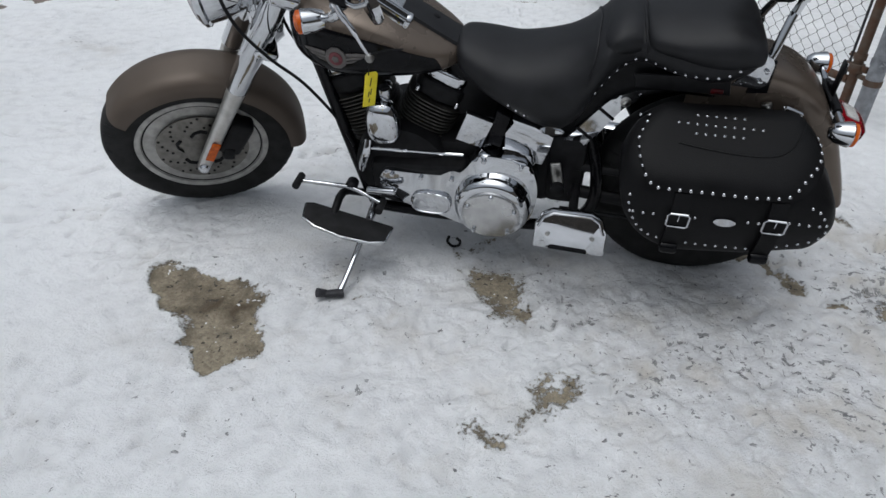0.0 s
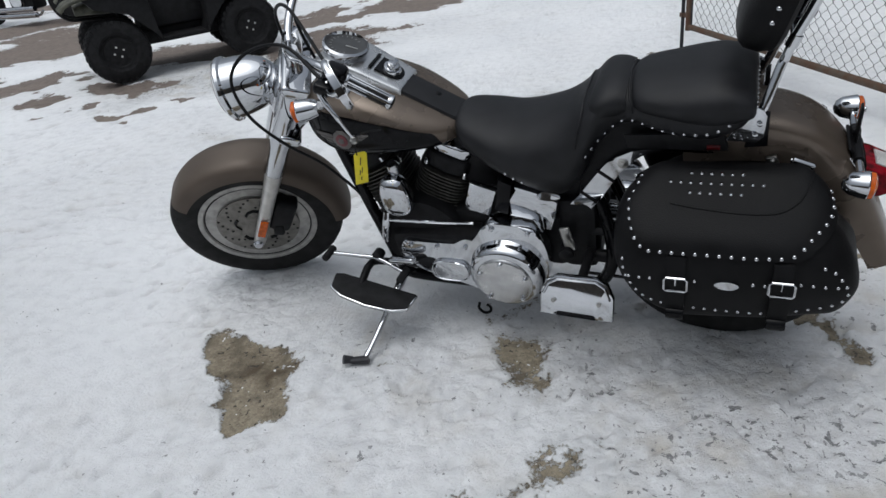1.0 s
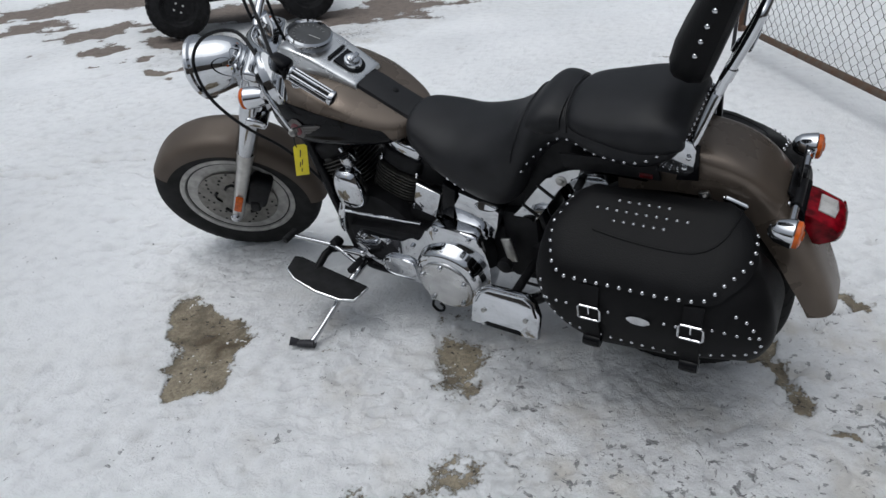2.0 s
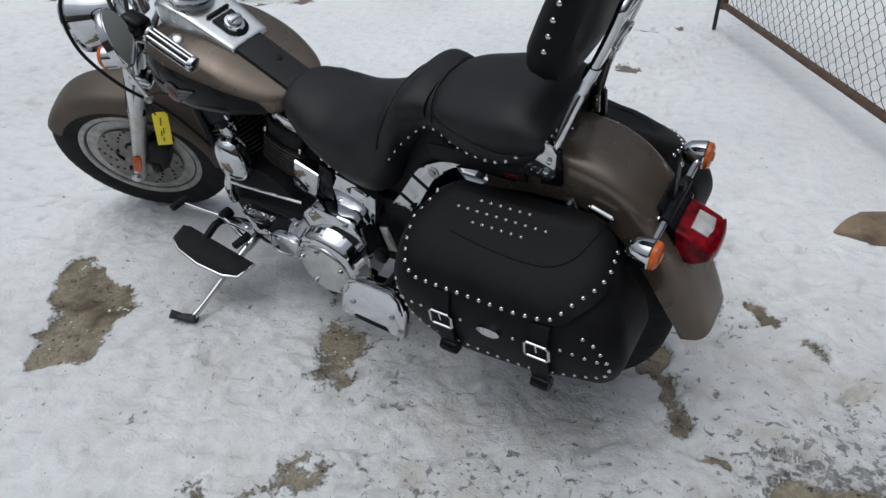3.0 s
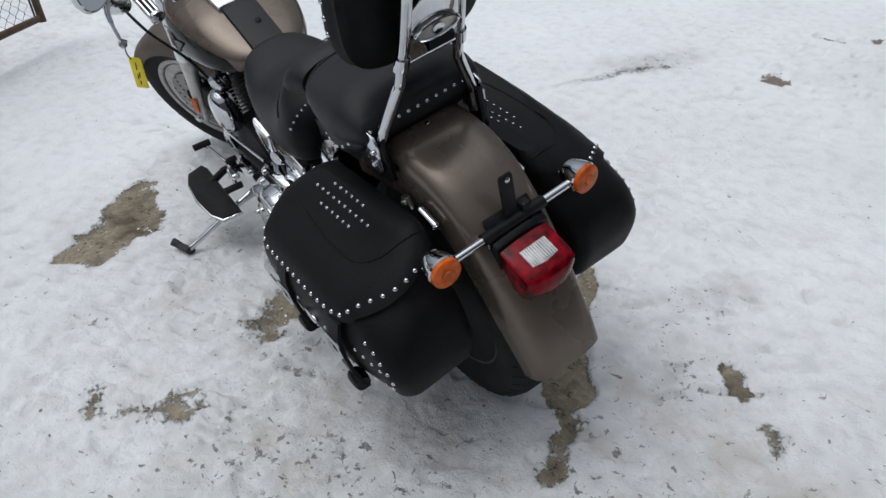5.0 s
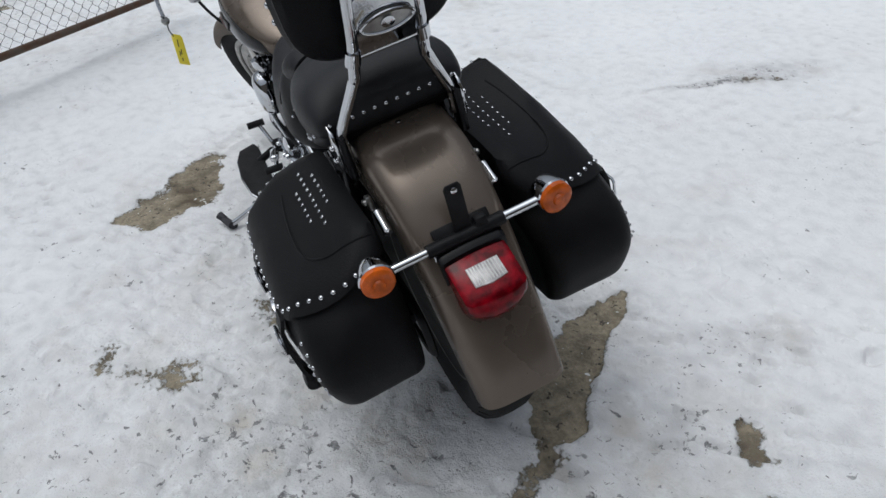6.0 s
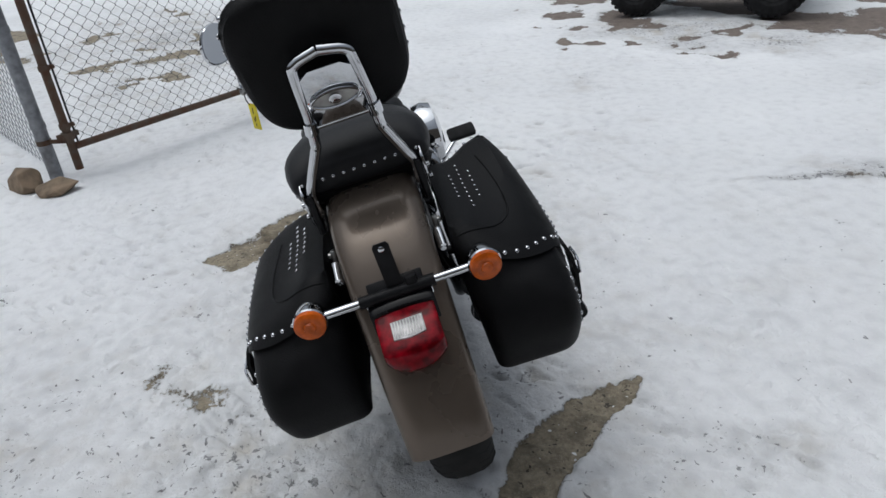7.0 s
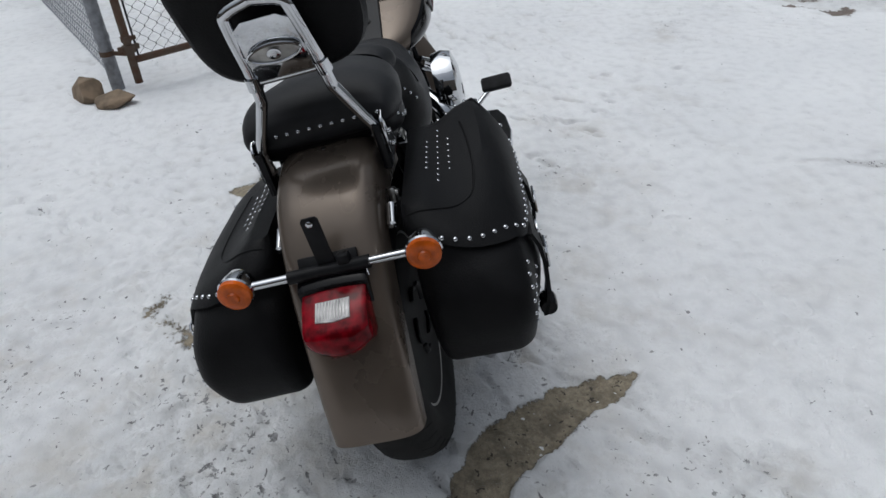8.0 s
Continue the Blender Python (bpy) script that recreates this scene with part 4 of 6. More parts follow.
def tank_panel(s):
    """The black paint on one side, a hair proud of the tank."""
    strips = []
    for x, w, t, l in tank_rows:
        if x < 0.808:
            continue
        side = sorted(((q.z, abs(q.y)) for q in section(x, w * 1.02 + 0.0056, t + 0.004, l - 0.0016, 160, 2.9)))
        zs, ys = [z for z, _ in side], [y for _, y in side]
        low, high = zs[0] + 0.0004, max(zs[0] + 0.002, min(panel_edge(x), zs[-1] - 0.004))
        strips.append([Vector((x, s * float(np.interp(z, zs, ys)) - 0.005, z)) for z in np.linspace(low, high, 28)])
    bm = bmesh.new()
    grid = [[bm.verts.new(q) for q in strip] for strip in strips]
    for a, b in zip(grid, grid[1:]):
        for k in range(len(a) - 1):
            bm.faces.new((a[k], a[k + 1], b[k + 1], b[k]) if s > 0 else (a[k], b[k], b[k + 1], a[k + 1]))
    return bm


tank = part("fuel_tank", outward(loft([section(x, w * 1.02 + 0.004, t + 0.004, l, 120, 2.9, y=-0.005) for x, w, t, l in tank_rows])), GOLD, bike, "taupe metallic teardrop fuel tank")
for s in (1, -1):
    part("tank_panel", tank_panel(s), BLACK, tank, "gloss black lower tank panel")
both_panels = join(tank_panel(1), tank_panel(-1))
panel_tree = BVHTree.FromBMesh(both_panels)


def wrapped(bm, s, cx=1.088, cz=0.757):
    """Lay a flat badge piece on the side of the tank."""
    for v in bm.verts:
        place, normal, _, _ = panel_tree.ray_cast(Vector((cx + v.co.x, s * 0.4, cz + v.co.y)), Vector((0, -s, 0)))
        if place is None:
            place, normal, _, _ = panel_tree.find_nearest(Vector((cx + v.co.x, s * 0.17, cz + v.co.y)))
        v.co = place + Vector((0, s, 0)) * (v.co.z + 0.004)
    return outward(bm)


for s in (1, -1):
    badge = part("tank_badge", wrapped(slab(oval(0.031, 0.033, 10, 2.0), 0.006, None, 0.002), s), EMBLEM_GREY, tank, "round winged metal badge")
    part("badge_ring", wrapped(slab(oval(0.020, 0.020, 24), 0.010, None, 0.002), s), EMBLEM_RED, badge, "red enamel ring")
    part("badge_centre", wrapped(slab(oval(0.011, 0.011, 5), 0.014, None, 0.002), s), EMBLEM_GREY, badge)
    for d in (1, -1):
        for wing in ([(0.029, 0.017), (0.060, 0.020), (0.090, 0.019), (0.084, 0.012), (0.029, 0.007)], [(0.029, 0.005), (0.055, 0.009), (0.080, 0.010), (0.068, 0.003), (0.029, -0.004)], [(0.029, -0.006), (0.060, 0.0), (0.048, -0.008), (0.027, -0.013)]):
            w2 = [(d * x, y) for x, y in wing]
            part("badge_wing", wrapped(slab(w2 if d < 0 else w2[::-1], 0.004, None, 0.0008), s), EMBLEM_GREY, badge)
part("fuel_gauge_cap", lathe([(0.020, -0.012), (0.026, -0.004), (0.027, 0.004), (0.023, 0.011), (0.012, 0.016), (0.001, 0.017)], (1.088, 0.108, 0.868), (-0.1, 0.55, 0.83), 28), CHROME, tank, "domed chrome fuel gauge cap")
console = part("dash_console", loft([section(x, w, t, l, 48, 9, y=-0.008) for x, w, t, l in lerp_rows(((0.932, 0.066, 0.849, 0.80), (0.936, 0.068, 0.854, 0.80), (1.0, 0.075, 0.892, 0.83), (1.06, 0.081, 0.928, 0.85), (1.10, 0.083, 0.944, 0.86), (1.14, 0.082, 0.955, 0.87), (1.175, 0.076, 0.952, 0.87), (1.205, 0.050, 0.935, 0.88)), 4)]), SATIN_CHROME, bike, "brushed chrome dash console on the tank")
FILLER = pose(0.982, -0.008, 0.8835, 0, -33, 0)
part("filler_plate", slab([(0.036, -0.036), (0.036, 0.036), (-0.012, 0.036)] + [(-0.012 - 0.034 * math.sin(a), 0.036 * math.cos(a)) for a in (math.pi * k / 12 for k in range(1, 12))] + [(-0.012, -0.036)], 0.006, FILLER, 0.001), BLACK, console, "black filler surround")
part("filler_cap", lathe([(0.029, 0.0), (0.029, 0.008), (0.026, 0.012), (0.020, 0.013), (0.019, 0.022), (0.014, 0.025), (0.001, 0.026)], FILLER @ Vector((-0.006, 0, 0)), FILLER.to_3x3() @ Vector((0, 0, 1)), 32), CHROME, console, "chrome fuel cap")
part("cap_grip", block((0.014, 0.040, 0.010), FILLER @ Vector((-0.006, 0, 0.026)), (0, -33, 0), 0.004), CHROME, console)
part("ignition_switch", block((0.010, 0.080, 0.006), FILLER @ Vector((0.050, 0, 0.001)), (0, -30, 0), 0.002), BLACK, console, "black ignition switch strip")
gauge_axis = Vector((-0.36, 0, 0.93)).normalized()
gauge_at = Vector((1.105, 0, 0.952))
gauge = part("speedometer", lathe([(0.058, -0.055), (0.062, -0.045), (0.064, 0.0), (0.068, 0.008), (0.068, 0.018), (0.062, 0.023), (0.059, 0.014)], gauge_at, gauge_axis, 44, cap=False), CHROME, bike, "round chrome-rimmed speedometer")
part("dial", lathe([(0.060, 0.013), (0.001, 0.014)], gauge_at, gauge_axis, 44), DIAL, gauge, "dark grey dial")
flat = Matrix.Translation(gauge_at + gauge_axis * 0.0155) @ Vector((0, 0, 1)).rotation_difference(gauge_axis).to_matrix().to_4x4()
part("needle", block((0.036, 0.002, 0.001), (-0.020, 0.002, 0.0), (0, 0, 6), 0), PALE, gauge, m=flat)
ticks = [block((0.007, 0.0016, 0.001), (0.044 * math.cos(radians(a)), 0.044 * math.sin(radians(a)), 0), (0, 0, a), 0) for a in range(-125, 126, 18)]
part("dial_mark", join(*ticks), DIAL_MARK, gauge, m=flat)
part("tank_strap", loft([[Vector((x, y, z + dz)) for y, dz in ((-0.052, -0.010), (-0.048, 0.0), (0, 0.006), (0.048, 0.0), (0.052, -0.010), (0.0, -0.012))] for x, z in ((0.945, 0.852), (0.90, 0.829), (0.848, 0.799), (0.80, 0.772), (0.77, 0.757), (0.74, 0.745))]), LEATHER, bike, "black leather strap along the tank")
part("strap_snap", lathe([(0.010, 0), (0.010, 0.003), (0.004, 0.005)], (0.848, -0.012, 0.803), (-0.5, 0, 0.87), 14), SATIN, bike)

# seat with passenger pad
seat_rows = lerp_rows(((0.784, 0.035, 0.756, 0.712), (0.776, 0.074, 0.771, 0.694), (0.752, 0.106, 0.775, 0.668), (0.69, 0.136, 0.766, 0.626), (0.62, 0.155, 0.755, 0.588), (0.55, 0.166, 0.766, 0.552), (0.48, 0.168, 0.789, 0.533), (0.435, 0.166, 0.814, 0.568), (0.405, 0.160, 0.840, 0.618), (0.375, 0.152, 0.864, 0.690), (0.345, 0.132, 0.878, 0.725), (0.31, 0.118, 0.878, 0.755), (0.275, 0.118, 0.872, 0.762), (0.20, 0.143, 0.868, 0.750), (0.10, 0.158, 0.868, 0.748), (0.035, 0.146, 0.864, 0.775), (0.012, 0.138, 0.860, 0.80), (0.006, 0.132, 0.852, 0.81)), 6)
seat_bm = outward(loft([section(x, w, t, l, 52, 2.4 + 1.4 * max(0.0, min(1.0, (0.25 - x) / 0.2)), 0.06) for x, w, t, l in seat_rows]))
seat_studs = stud_row(seat_bm, [smooth_path(((0.377, s * 0.16, 0.701), (0.362, s * 0.145, 0.727), (0.345, s * 0.13, 0.753), (0.318, s * 0.115, 0.784), (0.295, s * 0.115, 0.795), (0.262, s * 0.12, 0.790), (0.229, s * 0.13, 0.782), (0.186, s * 0.145, 0.776), (0.115, s * 0.157, 0.783), (0.072, s * 0.15, 0.797), (0.035, s * 0.145, 0.822), (0.012, s * 0.135, 0.838)), 6) for s in (1, -1)] + [smooth_path(((0.626, s * 0.17, 0.634), (0.59, s * 0.175, 0.612), (0.555, s * 0.18, 0.592)), 5) for s in (1, -1)], 0.0265)
seat_tree = BVHTree.FromBMesh(seat_bm)
seat = part("seat", seat_bm, LEATHER, bike, "black leather two-up saddle with chrome studs")
put_studs(seat_studs, 0.0046, seat, CHROME)
pad_rows = lerp_rows(((0.292, 0.05, 0.868, 0.835), (0.280, 0.105, 0.880, 0.808), (0.245, 0.134, 0.889, 0.800), (0.17, 0.156, 0.899, 0.788), (0.10, 0.163, 0.906, 0.780), (0.055, 0.159, 0.900, 0.790), (0.022, 0.152, 0.886, 0.80), (0.004, 0.145, 0.871, 0.81), (-0.002, 0.134, 0.858, 0.82)), 6)
pad_bm = outward(loft([section(x, w, t, l, 48, 2.5 + 1.3 * max(0.0, min(1.0, (0.20 - x) / 0.18)), 0.22 - 0.10 * max(0.0, min(1.0, (0.20 - x) / 0.18))) for x, w, t, l in pad_rows]))
pad_studs = stud_row(pad_bm, [[(-0.03, 0.124, 0.842), (-0.03, 0.06, 0.842), (-0.03, -0.06, 0.842), (-0.03, -0.124, 0.842)]], 0.0225)
pad = part("passenger_pad", pad_bm, LEATHER, seat, "black leather passenger pad with a studded rear edge")
put_studs(pad_studs, 0.0046, pad, CHROME)
part("seat_fold", loft([section(x, w, t, l, 40, 2.4) for x, w, t, l in lerp_rows(((0.395, 0.10, 0.842, 0.79), (0.375, 0.130, 0.866, 0.775), (0.35, 0.134, 0.882, 0.775), (0.32, 0.126, 0.885, 0.78), (0.295, 0.118, 0.877, 0.79)), 5)]), LEATHER, seat, "black leather bolster behind the rider")
for x, w, t, l in ((0.292, 0.146, 0.886, 0.775), (0.400, 0.161, 0.847, 0.69)):
    ring = sorted((q for q in section(x, w, t, l, 52, 2.4, 0.06) if q.z > l + 0.04), key=lambda q: q.y)
    sewn = []
    for q in ring:
        place, normal, _, _ = seat_tree.find_nearest(q + Vector((0.10 * abs(q.y) if x > 0.35 else -0.06 * abs(q.y), 0, 0)))
        sewn.append(place + normal * 0.0012)
    part("seam", tube(sewn, 0.0030, 8), LEATHER, seat, "raised seam")
part("seat_pan", join(slab([(0.43, 0.55), (0.40, 0.72), (0.33, 0.79), (0.05, 0.79), (0.05, 0.735), (0.22, 0.70), (0.34, 0.63)][::-1], 0.17, Matrix.Rotation(radians(90), 4, "X"), 0.004)), SATIN, bike, "black frame cover below the seat")
for s in (1, -1):
    # black plate stands for dark strut parts and shade on the mudguard flank
    side_part("shaded_fender_cover", lambda: slab([(0.29, 0.716), (0.30, 0.755), (0.06, 0.768), (0.05, 0.716)][::-1], 0.008, Matrix.Translation((0, 0.113, 0)) @ Matrix.Rotation(radians(90), 4, "X"), 0.003), SATIN, "black strut cover with the flank's shade painted in", bike, s)
    side_part("side_reflector", lambda: block((0.032, 0.005, 0.013), (0.085, 0.117, 0.727), (0, 0, 0), 0.003), DARK_RED, "dark red side reflector", bike, s)

# rear mudguard, struts, lamps
rear_line = [(p.x, p.z) for p in smooth_path([(0.16, 0, 0.797), (0.06, 0, 0.800), (-0.03, 0, 0.793), (-0.105, 0, 0.773), (-0.165, 0, 0.736), (-0.225, 0, 0.668), (-0.278, 0, 0.580), (-0.320, 0, 0.490), (-0.350, 0, 0.420), (-0.368, 0, 0.366)], 6)]
rear_guard = part("rear_mudguard", mudguard(rear_line, lambda t: 0.103 - 0.015 * t, lambda t: 0.13 - 0.07 * t, crown=0.026, n=28, square=0.46), GOLD, bike, "glossy taupe metallic rear mudguard")
part("mudguard_bolt", lathe([(0.009, 0), (0.009, 0.004), (0.005, 0.009), (0.001, 0.01)], (0.0, 0, 0.788), (0, 0, 1), 14), CHROME, rear_guard)
for s in (1, -1):
    side_part("mudguard_strut", lambda: slab([(p.x, p.y) for p in smooth_path([(x, z, 0) for x, z in ((0.470, 0.498), (0.430, 0.545), (0.385, 0.610), (0.345, 0.662), (0.312, 0.683), (0.268, 0.702), (0.20, 0.709), (0.14, 0.709), (0.088, 0.706), (0.088, 0.700), (0.14, 0.702), (0.20, 0.701), (0.262, 0.688), (0.274, 0.668), (0.290, 0.655), (0.312, 0.632), (0.345, 0.578), (0.375, 0.530), (0.415, 0.482), (0.470, 0.498))], 3)][:-1][::-1], 0.016, Matrix.Translation((0, 0.096, 0)) @ Matrix.Rotation(radians(90), 4, "X"), 0.005), CHROME, "sweeping chrome mudguard strut", bike, s)
    for gx, gz in ((0.402, 0.545), (0.352, 0.618)):
        side_part("strut_groove", lambda: block((0.060, 0.004, 0.009), (gx, 0.1045, gz), (0, -38, 0), 0.001), BLACK, "black groove across the strut", bike, s)
    side_part("strut_bolt", lambda: join(lathe([(0.015, 0), (0.015, 0.002), (0.011, 0.003)], (0.305, 0.104, 0.660), (0, 1, 0), 20), lathe([(0.009, 0), (0.009, 0.007), (0.004, 0.009)], (0.305, 0.104, 0.660), (0, 1, 0), 6)), DULL_CHROME, "", bike, s)


def lamp_ring(y, rows, low):
    """The tail lamp's side outline (x, z) at a distance y from its middle; its lower edge rises outwards."""
    k = abs(y) / 0.056
    return [Vector((x + (0.010 * k ** 3 if x < -0.30 else 0.0), y, z + (low * k ** 2 if z < 0.60 else -0.004 * k ** 2))) for x, z in rows]


LAMP_BASE = ((-0.196, 0.672), (-0.246, 0.664), (-0.258, 0.654), (-0.264, 0.562), (-0.258, 0.536), (-0.222, 0.552))
LAMP_LENS = ((-0.236, 0.652), (-0.274, 0.641), (-0.334, 0.617), (-0.343, 0.607), (-0.345, 0.588), (-0.342, 0.566), (-0.336, 0.555), (-0.300, 0.539), (-0.250, 0.539))
LAMP_HOOD = ((-0.190, 0.677), (-0.226, 0.675), (-0.237, 0.669), (-0.240, 0.600), (-0.232, 0.598), (-0.200, 0.650))
widths = [-0.0585, -0.056, -0.050, -0.038, -0.02, 0.0, 0.02, 0.038, 0.050, 0.056, 0.0585]


def lamp_shell(rows, low, wide, pinch):
    rings = []
    for y in widths:
        ring = lamp_ring(y * wide, rows, low)
        if abs(y) > 0.058:
            mid = sum(ring, Vector()) / len(ring)
            ring = [Vector((mid.x + (q.x - mid.x) * pinch, q.y, mid.z + (q.z - mid.z) * pinch)) for q in ring]
        rings.append(ring)
    return outward(loft(rings))


tail = part("tail_light", lamp_shell(LAMP_BASE, 0.018, 1.09, 0.95), BLACK, bike, "dark red tail light in a gloss black and chrome housing")
part("lamp_hood", lamp_shell(LAMP_HOOD, 0.0, 1.115, 0.95), CHROME, tail, "bright chrome hood over the lens")
part("red_lens", lamp_shell(LAMP_LENS, 0.020, 1.0, 0.93), RED, tail, "deep red faceted lens")
WINDOW = pose(-0.3005, 0, 0.6305, 0, -21.8, 0)
part("plate_lens", slab([(0.020, -0.031), (0.020, 0.031), (-0.019, 0.031), (-0.024, 0.0), (-0.019, -0.031)][::-1], 0.004, None, 0.0012), CLEAR, tail, "clear ribbed lens window", WINDOW)
part("lens_rib", join(*[block((0.036, 0.0022, 0.003), (0, y, 0.0018), bevel=0.0008, segments=1) for y in np.arange(-0.0285, 0.029, 0.0057)]), PALE, tail, m=WINDOW)
for s in (1, -1):
    side_part("strut_end", lambda: tube([(-0.090, 0.109, 0.692), (-0.100, 0.110, 0.690), (-0.134, 0.110, 0.677), (-0.142, 0.110, 0.674)], [0.006, 0.010, 0.010, 0.006], 14, 3), CHROME, "chrome strut end beside the mudguard", bike, s)
    side_part("latch", lambda: join(block((0.026, 0.012, 0.030), (-0.05, 0.112, 0.690), (0, 20, 0), 0.004), lathe([(0.007, 0), (0.007, 0.006), (0.003, 0.009)], (-0.05, 0.117, 0.694), (0, 1, 0), 10)), DULL_CHROME, "small metal docking latch", bike, s)
bracket = part("plate_bracket", join(slab([(-0.016, -0.06), (0.016, -0.06), (0.016, 0.036), (0.012, 0.042), (-0.012, 0.042), (-0.016, 0.036)], 0.005, Matrix.Translation((-0.233, 0, 0.736)) @ Matrix.Rotation(radians(90), 4, "Z") @ Matrix.Rotation(radians(90), 4, "X"), 0.0015),
    block((0.034, 0.11, 0.008), (-0.226, 0, 0.680), (0, -52, 0), 0.003), block((0.026, 0.06, 0.012), (-0.212, 0, 0.672), (0, -52, 0), 0.004), block((0.022, 0.024, 0.022), (-0.235, -0.032, 0.688), (0, 0, 0), 0.006)), SATIN, bike, "black number plate bracket")
part("bracket_bolt", lathe([(0.006, 0), (0.006, 0.004), (0.003, 0.006)], (-0.236, 0, 0.768), (-1, 0, 0.1), 10), CHROME, bracket)
part("indicator_bar", tube([(-0.237, -0.15, 0.672), (-0.237, 0.15, 0.672)], 0.0085, 14), CHROME, bike, "chrome rear indicator bar")
part("bar_sleeve", tube([(-0.237, -0.075, 0.672), (-0.237, 0.075, 0.672)], 0.0125, 14), SATIN, bike, "black bar sleeve")
for s in (1, -1):
    b = side_part("rear_indicator", lambda: lathe([(0.004, -0.038), (0.016, -0.034), (0.026, -0.020), (0.031, 0.002), (0.033, 0.014), (0.030, 0.018)], (-0.232, 0.172, 0.674), (-1, 0.05, -0.05), 28), CHROME, "chrome bullet indicator", bike, s)
    side_part("amber_lens", lambda: lathe([(0.031, 0.014), (0.030, 0.026), (0.022, 0.031), (0.012, 0.030), (0.010, 0.034), (0.001, 0.035)], (-0.232, 0.172, 0.674), (-1, 0.05, -0.05), 28), AMBER, "amber lens", b, s)

# backrest
for s in (1, -1):
    side_part("backrest_upright", lambda: tube([(-0.012, 0.113, 0.775), (-0.012, 0.113, 0.815), (-0.017, 0.109, 0.832), (-0.043, 0.072, 0.915), (-0.050, 0.066, 0.932), (-0.066, 0.062, 0.985), (-0.105, 0.055, 1.09), (-0.112, 0.046, 1.115), (-0.116, 0.0, 1.128)], 0.0108, 14, 4), CHROME, "chrome backrest upright", bike, s)
    side_part("docking_bracket", lambda: slab([(0.016, 0.732), (0.004, 0.822), (-0.032, 0.826), (-0.034, 0.738)], 0.016, Matrix.Translation((0, 0.117, 0)) @ Matrix.Rotation(radians(90), 4, "X"), 0.004), BLACK, "black docking bracket", bike, s)
    side_part("side_plate", lambda: slab([(0.060, 0.756), (0.040, 0.792), (0.020, 0.836), (0.006, 0.848), (-0.018, 0.838), (-0.026, 0.822), (-0.024, 0.768), (-0.010, 0.752)], 0.006, Matrix.Translation((0, 0.129, 0)) @ Matrix.Rotation(radians(90), 4, "X"), 0.002), CHROME, "chrome docking plate", bike, s)
    for k in range(2):
        for side, yy in ((1, 0.133), (-1, 0.109)):
            side_part("plate_bolt", lambda: lathe([(0.006, 0), (0.006, 0.005), (0.003, 0.007)], (-0.004 - 0.008 * k, yy, 0.775 + 0.03 * k), (0, side, 0), 10), CHROME, "", bike, s)
    side_part("upright_collar", lambda: tube([(-0.058, 0.0645, 0.962), (-0.068, 0.0615, 0.990)], 0.0145, 12), CHROME, "", bike, s)
REST = pose(-0.030, -0.012, 1.095, 0, -17, 0)
rest = part("backrest_pad", loft([[Vector((x - (0.14 * z if x > 0.005 else 0.0), y, z)) for y, z in ((w * a * (1.0 + 0.03 * b), h * b) for a, b in oval(1, 1, 48, 3.4))] for x, w, h in ((0.052, 0.05, 0.045), (0.049, 0.095, 0.085), (0.040, 0.130, 0.120), (0.026, 0.150, 0.140), (0.012, 0.159, 0.148), (-0.002, 0.161, 0.150), (-0.012, 0.155, 0.147), (-0.026, 0.154, 0.143), (-0.036, 0.143, 0.132), (-0.038, 0.115, 0.10))]), BAG_LEATHER, bike, "black leather backrest pad with studs", REST)
rest_surface = bmesh.new()
rest_surface.from_mesh(rest.data)
put_studs(stud_row(rest_surface, [[REST @ Vector((0.006, s * w, z)) for w, z in ((0.165, -0.048), (0.168, 0.0), (0.172, 0.12), (0.15, 0.15))] for s in (1, -1)] + [[REST @ Vector((-0.004, -0.14, 0.15)), REST @ Vector((-0.004, 0.14, 0.15))]], 0.033), 0.0056, rest, CHROME)
rest_surface.free()
plate_m = Matrix.Translation((-0.088, 0, 1.03)) @ Matrix.Rotation(radians(-20), 4, "Y")
back_plate = part("backrest_plate", slab([(-0.052, -0.055), (0.052, -0.055), (0.054, 0.055), (0.03, 0.072), (-0.03, 0.072), (-0.054, 0.055)], 0.006, plate_m @ Matrix.Rotation(radians(90), 4, "Z") @ Matrix.Rotation(radians(90), 4, "X"), 0.002), CHROME, bike, "polished chrome plate behind the backrest")
eye = [(0.046 * math.cos(a), 0.021 * math.sin(a) * (0.75 + 0.25 * abs(math.sin(a)))) for a in (2 * math.pi * k / 32 for k in range(32))]
part("oval_badge", slab(eye, 0.006, plate_m @ Matrix.Translation((-0.005, 0, 0.005)) @ Matrix.Rotation(radians(90), 4, "Z") @ Matrix.Rotation(radians(90), 4, "X"), 0.002), DULL_CHROME, back_plate, "raised oval badge")
part("badge_ring", tube([plate_m @ Vector((-0.009, x, z + 0.005)) for x, z in eye + eye[:1]], 0.0032, 8), CHROME, back_plate)
part("badge_disc", lathe([(0.012, 0), (0.012, 0.004), (0.009, 0.005)], plate_m @ Vector((-0.008, 0, 0.005)), plate_m.to_3x3() @ Vector((-1, 0, 0)), 20), CHROME, back_plate)
part("cross_bar", tube([(-0.062, -0.06, 0.975), (-0.062, 0.06, 0.975)], 0.008, 10), CHROME, back_plate)


# the rest leans a little to the off side
for ob in bike.children_recursive:
    if ob.name.split(".")[0] in ("backrest_upright", "upright_collar", "backrest_plate", "oval_badge", "badge_disc", "cross_bar") or (ob.name.startswith("badge_ring") and ob.parent == back_plate):
        for v in ob.data.vertices:
            v.co.y -= 0.011 * max(0.0, min(1.0, (v.co.z - 0.85) / 0.15))
            v.co.z -= 0.016 * max(0.0, min(1.0, (v.co.z - 0.93) / 0.12))


